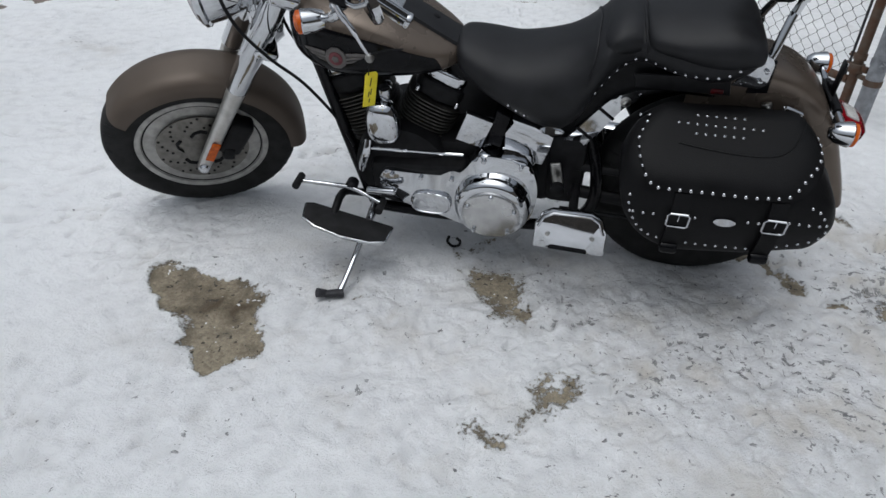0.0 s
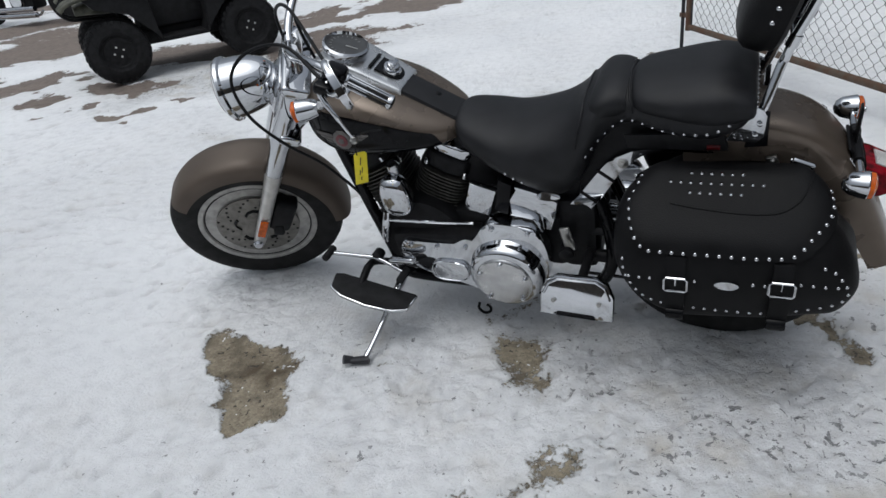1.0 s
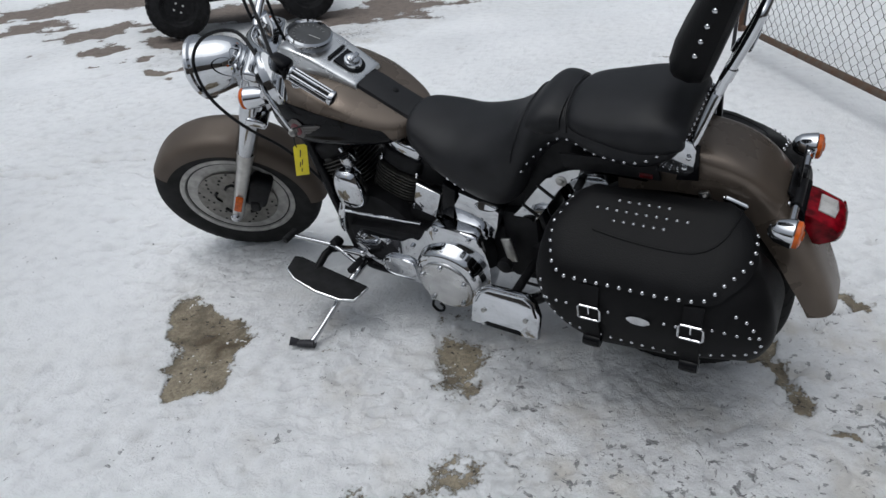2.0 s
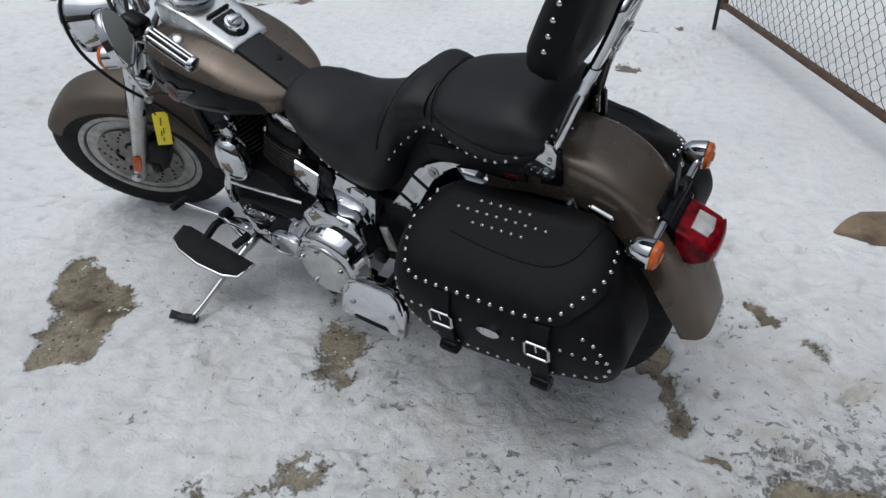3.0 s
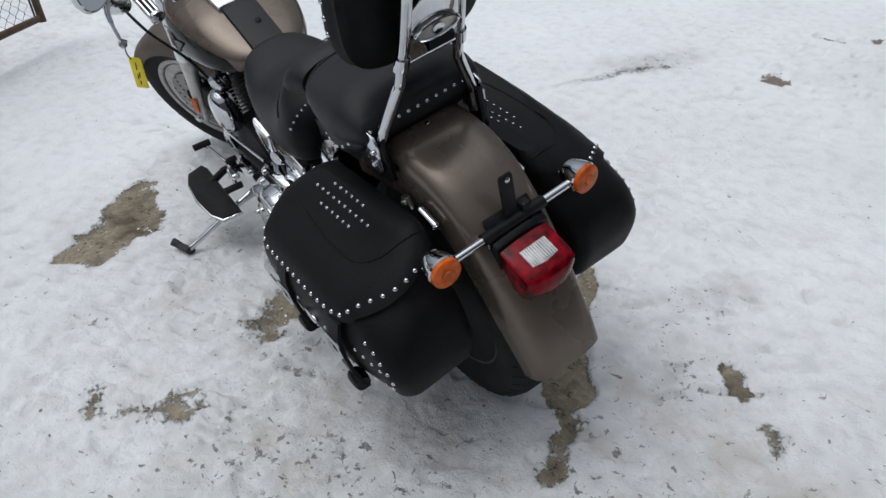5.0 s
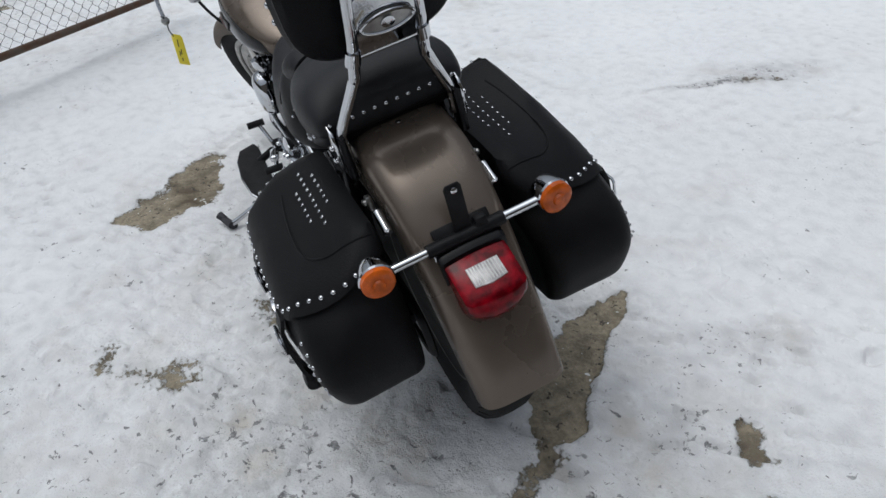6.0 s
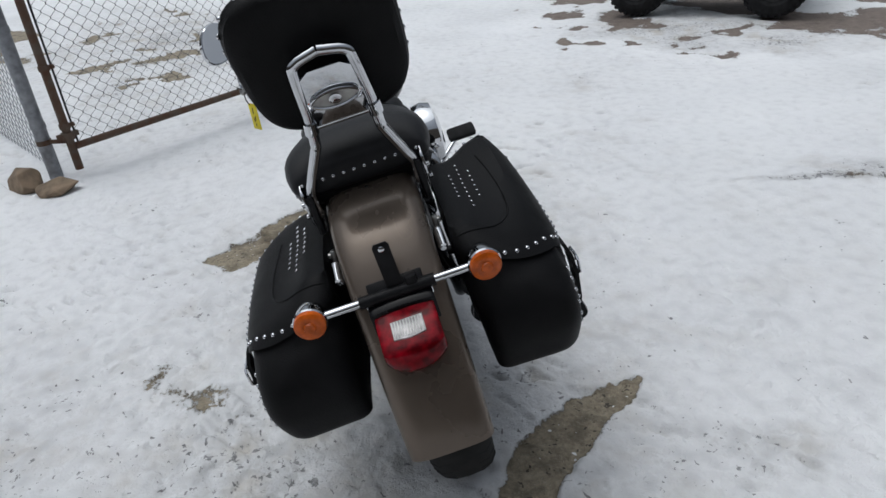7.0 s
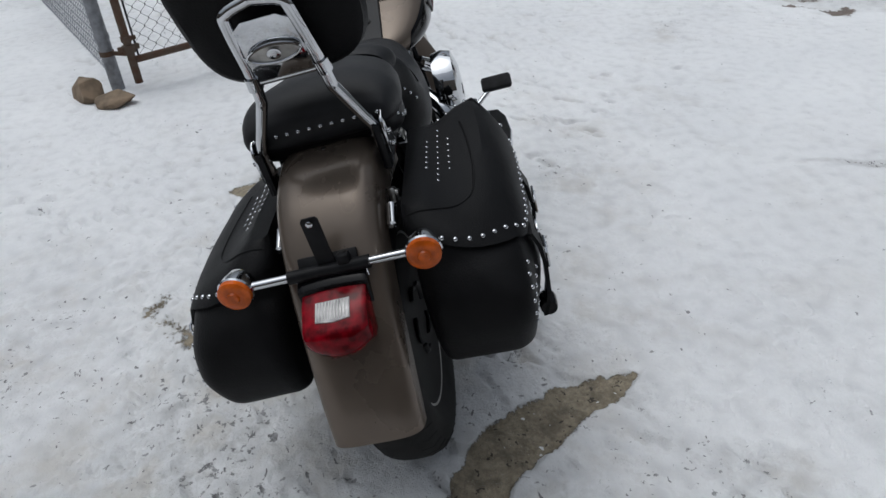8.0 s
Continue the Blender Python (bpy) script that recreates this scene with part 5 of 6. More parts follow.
# saddlebags
BAG = ((0.346, 0.10, -0.214, 0.146, 0.318, 0.03), (0.353, 0.15, -0.226, 0.140, 0.332, 0.03), (0.385, 0.215, -0.240, 0.138, 0.345, 0.034), (0.46, 0.272, -0.254, 0.136, 0.358, 0.038), (0.53, 0.297, -0.246, 0.135, 0.358, 0.05), (0.575, 0.302, -0.222, 0.13, 0.346, 0.075), (0.603, 0.300, -0.198, 0.13, 0.330, 0.088), (0.628, 0.292, -0.184, 0.13, 0.294, 0.080), (0.648, 0.275, -0.170, 0.13, 0.250, 0.055), (0.664, 0.250, -0.155, 0.131, 0.217, 0.04), (0.680, 0.225, -0.135, 0.132, 0.188, 0.03), (0.692, 0.200, -0.115, 0.134, 0.165, 0.018))


def bag_ring(z, x1, x0, y0, y1, r, grow):
    """A level ring with points along its straight sides too."""
    corners = rounded_rect(x0 - grow, x1 + grow, y0, y1 + grow, r, z + grow * 0.6, 6)
    ring = []
    for i, q in enumerate(corners):
        ring.append(q)
        nxt = corners[(i + 1) % len(corners)]
        if i % 7 == 6:
            ring += [q.lerp(nxt, k / 9) for k in range(1, 9)]
    low = max(0.0, min(1.0, (0.52 - z) / 0.17))
    for q in ring:
        q.z += low * 0.13 * max(0.0, 0.12 - q.x) + 0.005 * noise.noise(q * 8)
        q.y += 0.006 * noise.noise(q * 7 + Vector((3, 0, 0))) - 0.14 * max(0.0, -0.06 - q.x) * clamp((q.y - 0.16) / 0.15)
    return ring


def bag_shell(grow=0.0):
    """A bag as rounded level rings; its floor rises towards the rear."""
    return outward(loft([bag_ring(*row, grow) for row in lerp_rows(BAG, 4)]))


def flap_edge(x, y):
    """How low the flap hangs, along the bag; at the rear it climbs evenly towards the wheel."""
    rear = clamp((-0.075 - x) / 0.06) * 0.076 * clamp((0.352 - y) / 0.165)
    return 0.577 + rear + 0.100 * clamp((x - 0.220) / 0.080)


def bag_lid():
    grown = [bag_ring(*row, 0.008) for row in lerp_rows(BAG, 4)]
    rings = []
    for j in range(13):
        ring = []
        for i in range(len(grown[0])):
            column = [r[i] for r in grown]
            at = min(column, key=lambda q: abs(q.z - 0.62))
            low = flap_edge(at.x, at.y)
            z = low + (column[-1].z - low) * (j / 12)
            k = max(1, min(len(column) - 1, sum(1 for q in column if q.z < z)))
            lo, hi = column[k - 1], column[k]
            ring.append(lo.lerp(hi, max(0.0, min(1.0, (z - lo.z) / max(1e-6, hi.z - lo.z)))))
        if j == 0:
            rings.append([q + Vector(((0.02 - q.x) * 0.03, (0.22 - q.y) * 0.06, 0.0)) for q in ring])
        rings.append(ring)
    return outward(loft(rings))


def on_surface(bm, pts, lift=0.0):
    tree = BVHTree.FromBMesh(bm)
    out = []
    for q in pts:
        place, normal, _, _ = tree.find_nearest(Vector(q))
        out.append(place + normal * lift)
    return out


for s in (1, -1):
    body_bm = bag_shell()
    lid_bm = bag_lid()
    lid_rows = [[(p.x, p.y, flap_edge(p.x, p.y) + 0.014) for p in smooth_path([(x, y, 0) for x, y in ((0.315, 0.18), (0.315, 0.22), (0.313, 0.26), (0.305, 0.30), (0.29, 0.335), (0.26, 0.365), (0.22, 0.375), (0.10, 0.375), (0.0, 0.375), (-0.07, 0.370), (-0.11, 0.345), (-0.145, 0.30), (-0.175, 0.26), (-0.190, 0.22), (-0.20, 0.18), (-0.20, 0.15))], 5)]]
    dots = [[(x0 - 0.0230 * k, y, z)] for y, z, x0, n in ((0.223, 0.664, 0.128, 6), (0.200, 0.677, 0.174, 10), (0.178, 0.690, 0.128, 6)) for k in range(n)]
    low_rows = [smooth_path(((0.285, 0.37, 0.55), (0.27, 0.38, 0.48), (0.22, 0.38, 0.42), (0.14, 0.38, 0.395), (0.0, 0.38, 0.392), (-0.12, 0.38, 0.395), (-0.20, 0.38, 0.42), (-0.245, 0.37, 0.46), (-0.242, 0.36, 0.50), (-0.20, 0.36, 0.555), (-0.165, 0.36, 0.572)), 5), [(0.262, 0.38, 0.495), (0.18, 0.38, 0.50)], [(0.10, 0.38, 0.502), (0.08, 0.38, 0.502)], [(-0.03, 0.38, 0.508), (-0.06, 0.38, 0.508)], [(-0.135, 0.38, 0.51), (-0.235, 0.38, 0.50)]]
    lid_studs, body_studs = stud_row(lid_bm, lid_rows, 0.0265), stud_row(body_bm, low_rows, 0.026)
    dot_studs = stud_row(lid_bm, dots, 1.0)
    welt = on_surface(lid_bm, smooth_path(((0.17, 0.262, 0.67), (0.09, 0.270, 0.66), (0.0, 0.276, 0.66), (-0.07, 0.268, 0.66), (-0.112, 0.235, 0.67), (-0.128, 0.19, 0.675), (-0.132, 0.145, 0.68)), 6))
    flip = (lambda b: b) if s > 0 else (lambda b: raised(mirrored(b)))
    bag = part("saddlebag", flip(body_bm), BAG_LEATHER, bike, "studded black leather saddlebag")
    part("lid", flip(lid_bm), BAG_LEATHER, bag, "black leather flap lid")
    for spots, r in ((lid_studs, 0.0050), (body_studs, 0.0044), (dot_studs, 0.0042)):
        put_studs(spots, r, bag, CHROME, s < 0, s < 0)
    part("lid_welt", flip(tube(welt, 0.0024, 8)), BAG_LEATHER, bag)
    for x, z in ((0.143, 0.497), (-0.09, 0.512)):
        strap = part("strap", flip(loft([[Vector((x + a * 0.021, y + b * 0.004, zz)) for a, b in ((-1, -1), (1, -1), (1, 1), (-1, 1))] for y, zz in ((0.352, 0.572), (0.364, 0.54), (0.368, 0.49), (0.364, 0.43), (0.356, 0.395), (0.346, 0.368))])), BAG_LEATHER, bag, "black leather buckle strap")
        frame_pts = [(x + a * 0.027, 0.3745, z + b * 0.021) for a, b in ((-0.8, -1), (0.8, -1), (1, -0.75), (1, 0.75), (0.8, 1), (-0.8, 1), (-1, 0.75), (-1, -0.75), (-0.8, -1))]
        part("buckle", flip(join(tube(frame_pts, 0.0032, 8), tube([(x, 0.376, z - 0.001), (x, 0.3775, z + 0.021)], 0.002, 6))), CHROME, strap, "square chrome buckle")
        part("keeper", flip(lathe([(0.017, -0.021), (0.019, -0.012), (0.019, 0.012), (0.017, 0.021)], (x, 0.356, 0.385), (1, 0, 0), 14)), BLACK, strap, "rolled strap end")
    part("oval_badge", flip(slab(oval(0.028, 0.012, 28), 0.007, Matrix.Translation((0.028, 0.366, 0.503)) @ Matrix.Rotation(radians(-86), 4, "X"), 0.002)), CHROME, bag, "small oval metal badge")

# frame and engine
for s in (1, -1):
    side_part("down_tube", lambda: tube([(1.225, 0.035, 0.78), (1.195, 0.06, 0.70), (1.06, 0.115, 0.26), (1.03, 0.12, 0.205), (0.97, 0.12, 0.185), (0.55, 0.125, 0.185), (0.40, 0.125, 0.22), (0.34, 0.12, 0.32), (0.36, 0.085, 0.46), (0.42, 0.06, 0.60)], 0.019, 14, 4), BLACK, "black steel frame tube", bike, s)
part("steering_head", tube([(1.22, 0, 0.72), (1.165, 0, 0.88)], 0.032, 16), BLACK, bike)
part("crankcase", join(lathe([(0.06, -0.14), (0.145, -0.13), (0.155, -0.05), (0.155, 0.05), (0.145, 0.13), (0.06, 0.14)], (0.94, 0, 0.36), (0, 1, 0), 40), block((0.42, 0.20, 0.20), (0.68, 0, 0.36), bevel=0.03), block((0.12, 0.22, 0.26), (0.44, 0, 0.40), bevel=0.03)), ENGINE, bike, "black engine crankcase")
for lean, base in ((-24, 1.012), (24, 0.918)):
    cyl_m = Matrix.Translation((base, 0, 0.407)) @ Matrix.Rotation(radians(-lean), 4, "Y")
    cyl = part("cylinder", lathe([(0.066, 0.0), (0.066, 0.20)], n=28), ENGINE, bike, "black finned cylinder with bright fin edges", cyl_m)
    for k in range(13):
        part("fin", slab(oval(0.086 + 0.004 * (k % 2 == 0), 0.090, 28, 3.2), 0.0042, Matrix.Translation((0, 0, 0.035 + k * 0.0125)), 0.001), FIN_EDGE, cyl, "", cyl_m)
    part("cylinder_head", join(slab(oval(0.078, 0.082, 28, 3.5), 0.055, Matrix.Translation((0, 0, 0.225)), 0.010)), ENGINE, cyl, "", cyl_m)
    part("rocker_cover", slab(oval(0.070, 0.075, 28, 4), 0.045, Matrix.Translation((0, 0, 0.272)), 0.014), CHROME, cyl, "chrome rocker cover", cyl_m)
    for a, b in ((-1, -1), (-1, 1), (1, -1), (1, 1)):
        part("head_bolt", lathe([(0.007, 0.0), (0.007, 0.014), (0.003, 0.017)], (a * 0.062, b * 0.078, 0.205), n=10), CHROME, cyl, "", cyl_m)
horn = part("horn_cover", loft([[Vector((a * w * (1.0 - 0.10 * b), y, b * h)) for a, b in oval(1, 1, 40, 2.5)] for y, w, h in lerp_rows(((0.120, 0.040, 0.060), (0.132, 0.050, 0.069), (0.150, 0.053, 0.072), (0.166, 0.050, 0.068), (0.178, 0.041, 0.058), (0.186, 0.026, 0.040), (0.189, 0.008, 0.014)), 3)]), CHROME, bike, "egg-shaped chrome horn cover", pose(0.980, 0, 0.545, 0, 4, 0))
part("horn_mount", join(lathe([(0.02, 0), (0.021, 0.02), (0.016, 0.035)], (0.970, 0.135, 0.628), (0, 0.4, 1), 16), block((0.028, 0.05, 0.05), (0.970, 0.125, 0.635), (0, 0, 0), 0.012)), CHROME, bike)
part("inner_primary", block((0.46, 0.09, 0.16), (0.80, 0.125, 0.34), (0, 4, 0), 0.03), ENGINE, bike)


upright = Matrix.Rotation(radians(90), 4, "X")
PRIMARY = [(0.998, 0.350), (0.99, 0.380), (0.965, 0.393), (0.88, 0.393), (0.775, 0.400), (0.735, 0.425), (0.70, 0.475), (0.665, 0.487), (0.56, 0.474), (0.528, 0.44), (0.512, 0.37), (0.520, 0.29), (0.55, 0.225), (0.60, 0.195), (0.66, 0.188), (0.73, 0.205), (0.80, 0.232), (0.90, 0.262), (0.96, 0.290), (0.99, 0.318)]
primary = part("primary_cover", slab([(p.x, p.y) for p in smooth_path([(x, z, 0) for x, z in PRIMARY + PRIMARY[:1]], 3)][:-1], 0.064, Matrix.Translation((0, 0.154, 0)) @ upright, 0.014), CHROME, bike, "chrome primary drive cover")
part("clutch_dome", lathe([(0.124, -0.030), (0.118, -0.018), (0.114, 0.006), (0.108, 0.020), (0.097, 0.028), (0.06, 0.029)], (0.643, 0.205, 0.310), (0, 1, 0), 64), CHROME, primary, "domed chrome clutch housing")
part("derby_cover", lathe([(0.088, -0.002), (0.088, 0.006), (0.084, 0.011), (0.076, 0.013), (0.001, 0.015)], (0.643, 0.231, 0.306), (0, 1, 0), 56), SALTED_CHROME, primary, "round chrome clutch cover dulled by salt")
part("inspection_cover", join(slab(oval(0.062, 0.040, 40, 3), 0.012, Matrix.Translation((0.835, 0.191, 0.288)) @ upright, 0.004), tube([(0.835 + x * 0.97, 0.197, 0.288 + z * 0.95) for x, z in oval(0.062, 0.040, 40, 3) + oval(0.062, 0.040, 40, 3)[:1]], 0.003, 6)), CHROME, primary, "oval chrome inspection cover")
for k, (x, z) in enumerate([(0.565, 0.462), (0.675, 0.470), (0.77, 0.388), (0.865, 0.381), (0.955, 0.381)] + [(0.643 + 0.077 * math.cos(a), 0.306 + 0.077 * math.sin(a)) for a in (0.45, 1.57, 2.75, 3.9, 5.4)]):
    part("cover_bolt", lathe([(0.0075, 0), (0.0075, 0.008), (0.004, 0.011)], (x, 0.243 if k > 4 else 0.185, z), (0, 1, 0), 10), CHROME, primary)
part("drain_box", block((0.10, 0.03, 0.022), (0.985, 0.215, 0.335), (0, 12, -8), 0.010, 3), CHROME, bike)
part("coil_cover", slab([(0.735, 0.602), (0.655, 0.576), (0.690, 0.482), (0.769, 0.505)][::-1], 0.026, Matrix.Translation((0, 0.135, 0)) @ upright, 0.010), CHROME, bike, "square chrome coil cover")
part("oil_tank", slab([(0.606, 0.590), (0.54, 0.570), (0.482, 0.540), (0.494, 0.49), (0.508, 0.436), (0.575, 0.444), (0.632, 0.486), (0.622, 0.54)][::-1], 0.275, upright, 0.010), CHROME, bike, "chrome wrap-around oil tank")
part("oil_tank_band", slab([(0.650, 0.612), (0.610, 0.594), (0.634, 0.486), (0.676, 0.50)][::-1], 0.278, upright, 0.006), BLACK, bike, "black oil tank strap")
part("battery_box", join(block((0.22, 0.16, 0.24), (0.49, 0, 0.60), bevel=0.012), block((0.20, 0.12, 0.20), (0.70, 0, 0.63), bevel=0.012)), SATIN, bike, "black battery box")
part("frame_badge", slab(oval(0.034, 0.012, 28), 0.014, Matrix.Translation((0.492, 0.182, 0.597)) @ Matrix.Rotation(radians(-62), 4, "X"), 0.004), CHROME, bike, "small chrome oval under the seat")
part("air_cleaner", lathe([(0.06, 0.0), (0.098, 0.004), (0.104, 0.035), (0.095, 0.065), (0.05, 0.078), (0.001, 0.080)], (0.83, -0.16, 0.565), (0, -1, 0), 40), CHROME, bike, "round chrome air cleaner")
part("shift_rod", tube([(1.02, 0.165, 0.455), (0.93, 0.165, 0.458), (0.74, 0.16, 0.462)], 0.005, 8), CHROME, bike, "thin chrome linkage rod")
part("rod_end", tube([(1.03, 0.15, 0.475), (1.035, 0.165, 0.44), (1.05, 0.16, 0.395), (1.06, 0.15, 0.36)], [0.013, 0.014, 0.014, 0.012], 12, 4), CHROME, bike, "chrome shift arm")
part("voltage_regulator", block((0.05, 0.14, 0.10), (1.085, 0, 0.36), (0, 16, 0), 0.008), SATIN, bike)
part("cover_plate", block((0.13, 0.02, 0.11), (0.42, 0.072, 0.455), (0, -12, 0), 0.01), SATIN, bike)
part("frame_window", block((0.032, 0.012, 0.085), (0.462, 0.142, 0.415), (0, 12, 0), 0.008, 3), DULL_CHROME, bike)
part("swing_arm", tube([(0.42, 0.10, 0.33), (0.25, 0.11, 0.32), (0.0, 0.115, 0.315)], 0.02, 12, flat=0.7), SATIN, bike)
part("drive_belt", tube([(0.44, 0.10, 0.42), (0.05, 0.10, 0.40), (-0.06, 0.10, 0.38), (-0.085, 0.10, 0.315), (-0.06, 0.10, 0.25), (0.05, 0.10, 0.235), (0.44, 0.10, 0.25)], 0.012, 6, 3, flat=0.4), SATIN, bike)

# footboards, stand, pedals
for s in (1, -1):
    board_m = Matrix.Translation((1.085, s * 0.295, 0.245)) @ Matrix.Rotation(radians(-14), 4, "Y") @ Matrix.Rotation(radians(0), 4, "X")
    outline = [(-0.145, -0.045 * s), (-0.135, 0.025 * s), (-0.09, 0.048 * s), (0.0, 0.058 * s), (0.09, 0.048 * s), (0.135, 0.025 * s), (0.145, -0.035 * s), (0.12, -0.045 * s)]
    board = part("footboard", slab(outline if s < 0 else outline[::-1], 0.014, board_m, 0.005), CHROME, bike, "rider footboard with a chrome rim")
    part("rubber_pad", slab([(x * 0.965, y * 0.93) for x, y in (outline if s < 0 else outline[::-1])], 0.012, board_m @ Matrix.Translation((0, 0, 0.008)), 0.004), RUBBER, board, "black rubber pad")
    side_part("board_bracket", lambda: tube([(1.07, 0.13, 0.24), (1.12, 0.19, 0.285), (1.13, 0.27, 0.26)], 0.013, 10, 3), SATIN, "black footboard bracket", bike, s)
    peg_m = Matrix.Translation((0.405, 0.308, 0.352)) @ Matrix.Rotation(radians(112), 4, "X")
    peg = side_part("passenger_board", lambda: slab([(-0.102, -0.062), (-0.056, -0.066), (-0.054, -0.040), (0.056, -0.036), (0.058, -0.060), (0.102, -0.056), (0.100, 0.012), (0.085, 0.045), (0.055, 0.062), (-0.055, 0.062), (-0.085, 0.045), (-0.102, 0.005)][::1], 0.026, peg_m, 0.007), CHROME, "folded chrome passenger footboard", bike, s)
    side_part("board_rim", lambda: tube([peg_m @ Vector((x, y, -0.014)) for x, y in ((-0.092, 0.002), (-0.078, 0.036), (-0.052, 0.051), (0.052, 0.051), (0.078, 0.036), (0.092, 0.008))], 0.004, 8), CHROME, "", peg, s)
    side_part("rubber_insert", lambda: slab([(-0.054, -0.064), (0.056, -0.060), (0.056, -0.036), (-0.054, -0.040)], 0.020, peg_m, 0.003), BLACK, "black rubber insert", peg, s)
    for bx in (0.063, -0.063):
        side_part("board_bolt", lambda: lathe([(0.007, 0), (0.007, 0.004), (0.003, 0.006)], peg_m @ Vector((bx, -0.012, -0.013)), peg_m.to_3x3() @ Vector((0, 0, -1)), 10), DULL_CHROME, "", peg, s)
    side_part("board_mount", lambda: join(tube([(0.40, 0.12, 0.36), (0.405, 0.30, 0.36)], 0.014, 10), lathe([(0.02, -0.01), (0.022, 0.01), (0.012, 0.014)], (0.455, 0.19, 0.40), (0, 1, 0), 16)), SATIN, "", bike, s)
part("shift_lever", tube([(1.245, 0.215, 0.335), (1.14, 0.205, 0.325), (1.08, 0.20, 0.315), (0.985, 0.225, 0.29)], 0.0075, 10, 4), CHROME, bike, "chrome heel and toe shift lever")
part("shift_peg", tube([(1.247, 0.195, 0.34), (1.247, 0.255, 0.345)], 0.012, 12), RUBBER, bike, "black rubber shift peg")
part("heel_peg", tube([(0.985, 0.205, 0.285), (0.985, 0.265, 0.29)], 0.012, 12), RUBBER, bike, "black rubber heel peg")
part("shift_pivot", lathe([(0.018, 0), (0.02, 0.03), (0.013, 0.04)], (1.09, 0.165, 0.315), (0, 1, 0), 16), SATIN, bike)
stand = part("side_stand", tube([(1.03, 0.14, 0.215), (1.04, 0.24, 0.19), (1.06, 0.38, 0.135), (1.075, 0.455, 0.105)], [0.015, 0.012, 0.0095, 0.0115], 14, 4), CHROME, bike, "chrome side stand standing in snow")
part("stand_foot", join(tube([(1.062, 0.450, 0.106), (1.115, 0.470, 0.110)], [0.014, 0.012], 12, flat=1.4), tube([(1.112, 0.468, 0.112), (1.135, 0.482, 0.126)], [0.012, 0.015], 12)), IRON, stand, "worn dark stand foot")
part("brake_pedal", tube([(1.20, -0.32, 0.385), (1.14, -0.24, 0.34), (1.08, -0.17, 0.30)], 0.009, 10, 3), CHROME, bike)
part("brake_pad", block((0.060, 0.11, 0.026), (1.20, -0.335, 0.393), (0, -30, 0), 0.011), RUBBER, bike, "black rubber brake pedal pad")
for pts, r in (([(1.06, -0.10, 0.58), (1.16, -0.15, 0.50), (1.13, -0.19, 0.34), (1.0, -0.20, 0.26), (0.7, -0.205, 0.24)], 0.024), ([(0.82, -0.10, 0.58), (0.74, -0.17, 0.52), (0.72, -0.19, 0.42), (0.62, -0.20, 0.33)], 0.024), ([(0.72, -0.205, 0.235), (0.5, -0.21, 0.235), (0.32, -0.19, 0.25), (0.20, -0.17, 0.26)], 0.042), ([(0.64, -0.205, 0.325), (0.45, -0.21, 0.335), (0.32, -0.185, 0.345), (0.20, -0.165, 0.35)], 0.042)):
    part("exhaust_pipe" if r < 0.03 else "silencer", tube(pts, r, 20, 5), CHROME, bike, "chrome exhaust")

# yellow key tag on a string at the clutch lever
TAG = look((0.950, 0.330, 0.775), (0.950 - 0.72, 0.330 + 0.68, 0.80), 12)
tag = part("key_tag", slab([(-0.018, -0.050), (0.018, -0.050), (0.018, 0.036), (0.012, 0.042), (-0.012, 0.042), (-0.018, 0.036)], 0.002, TAG, 0.0004), YELLOW, bike, "yellow paper key tag hanging from the lever")
part("tag_writing", join(*[block((0.0026, w, 0.0008), (x, y, d), (0, 0, 6), bevel=0) for d in (-0.0014, 0.0014) for x, w, y in ((0.001, 0.022, 0.016), (-0.002, 0.016, -0.010), (0.004, 0.014, -0.016), (0.001, 0.010, -0.034))]), INK, tag, "dark pen marks", TAG)
part("tag_string", tube([(0.944, 0.332, 0.850), (0.948, 0.335, 0.83), (0.951, 0.331, 0.812)], 0.0018, 6, 3), SATIN, tag)
part("cable_tie", tube([(0.945, 0.332, 0.868), (0.90, 0.335, 0.886), (0.86, 0.33, 0.89)], 0.0022, 6, 3), SATIN, bike)
part("stand_spring", tube([(0.79, 0.128, 0.085), (0.795, 0.13, 0.062), (0.778, 0.132, 0.045), (0.757, 0.132, 0.052), (0.752, 0.130, 0.070), (0.765, 0.128, 0.082)], 0.005, 8, 4), SATIN, bike, "small black hook under the engine")


# ---- quad bike ----
QUAD = pose(-3.56, 6.126, 0, 0, 0, 40.5) @ Matrix.Diagonal((0.87, 0.87, 0.87, 1))
quad = thing("quad_bike", QUAD, "camouflage quad bike with knobbly black tyres in the slush", "quad bike")


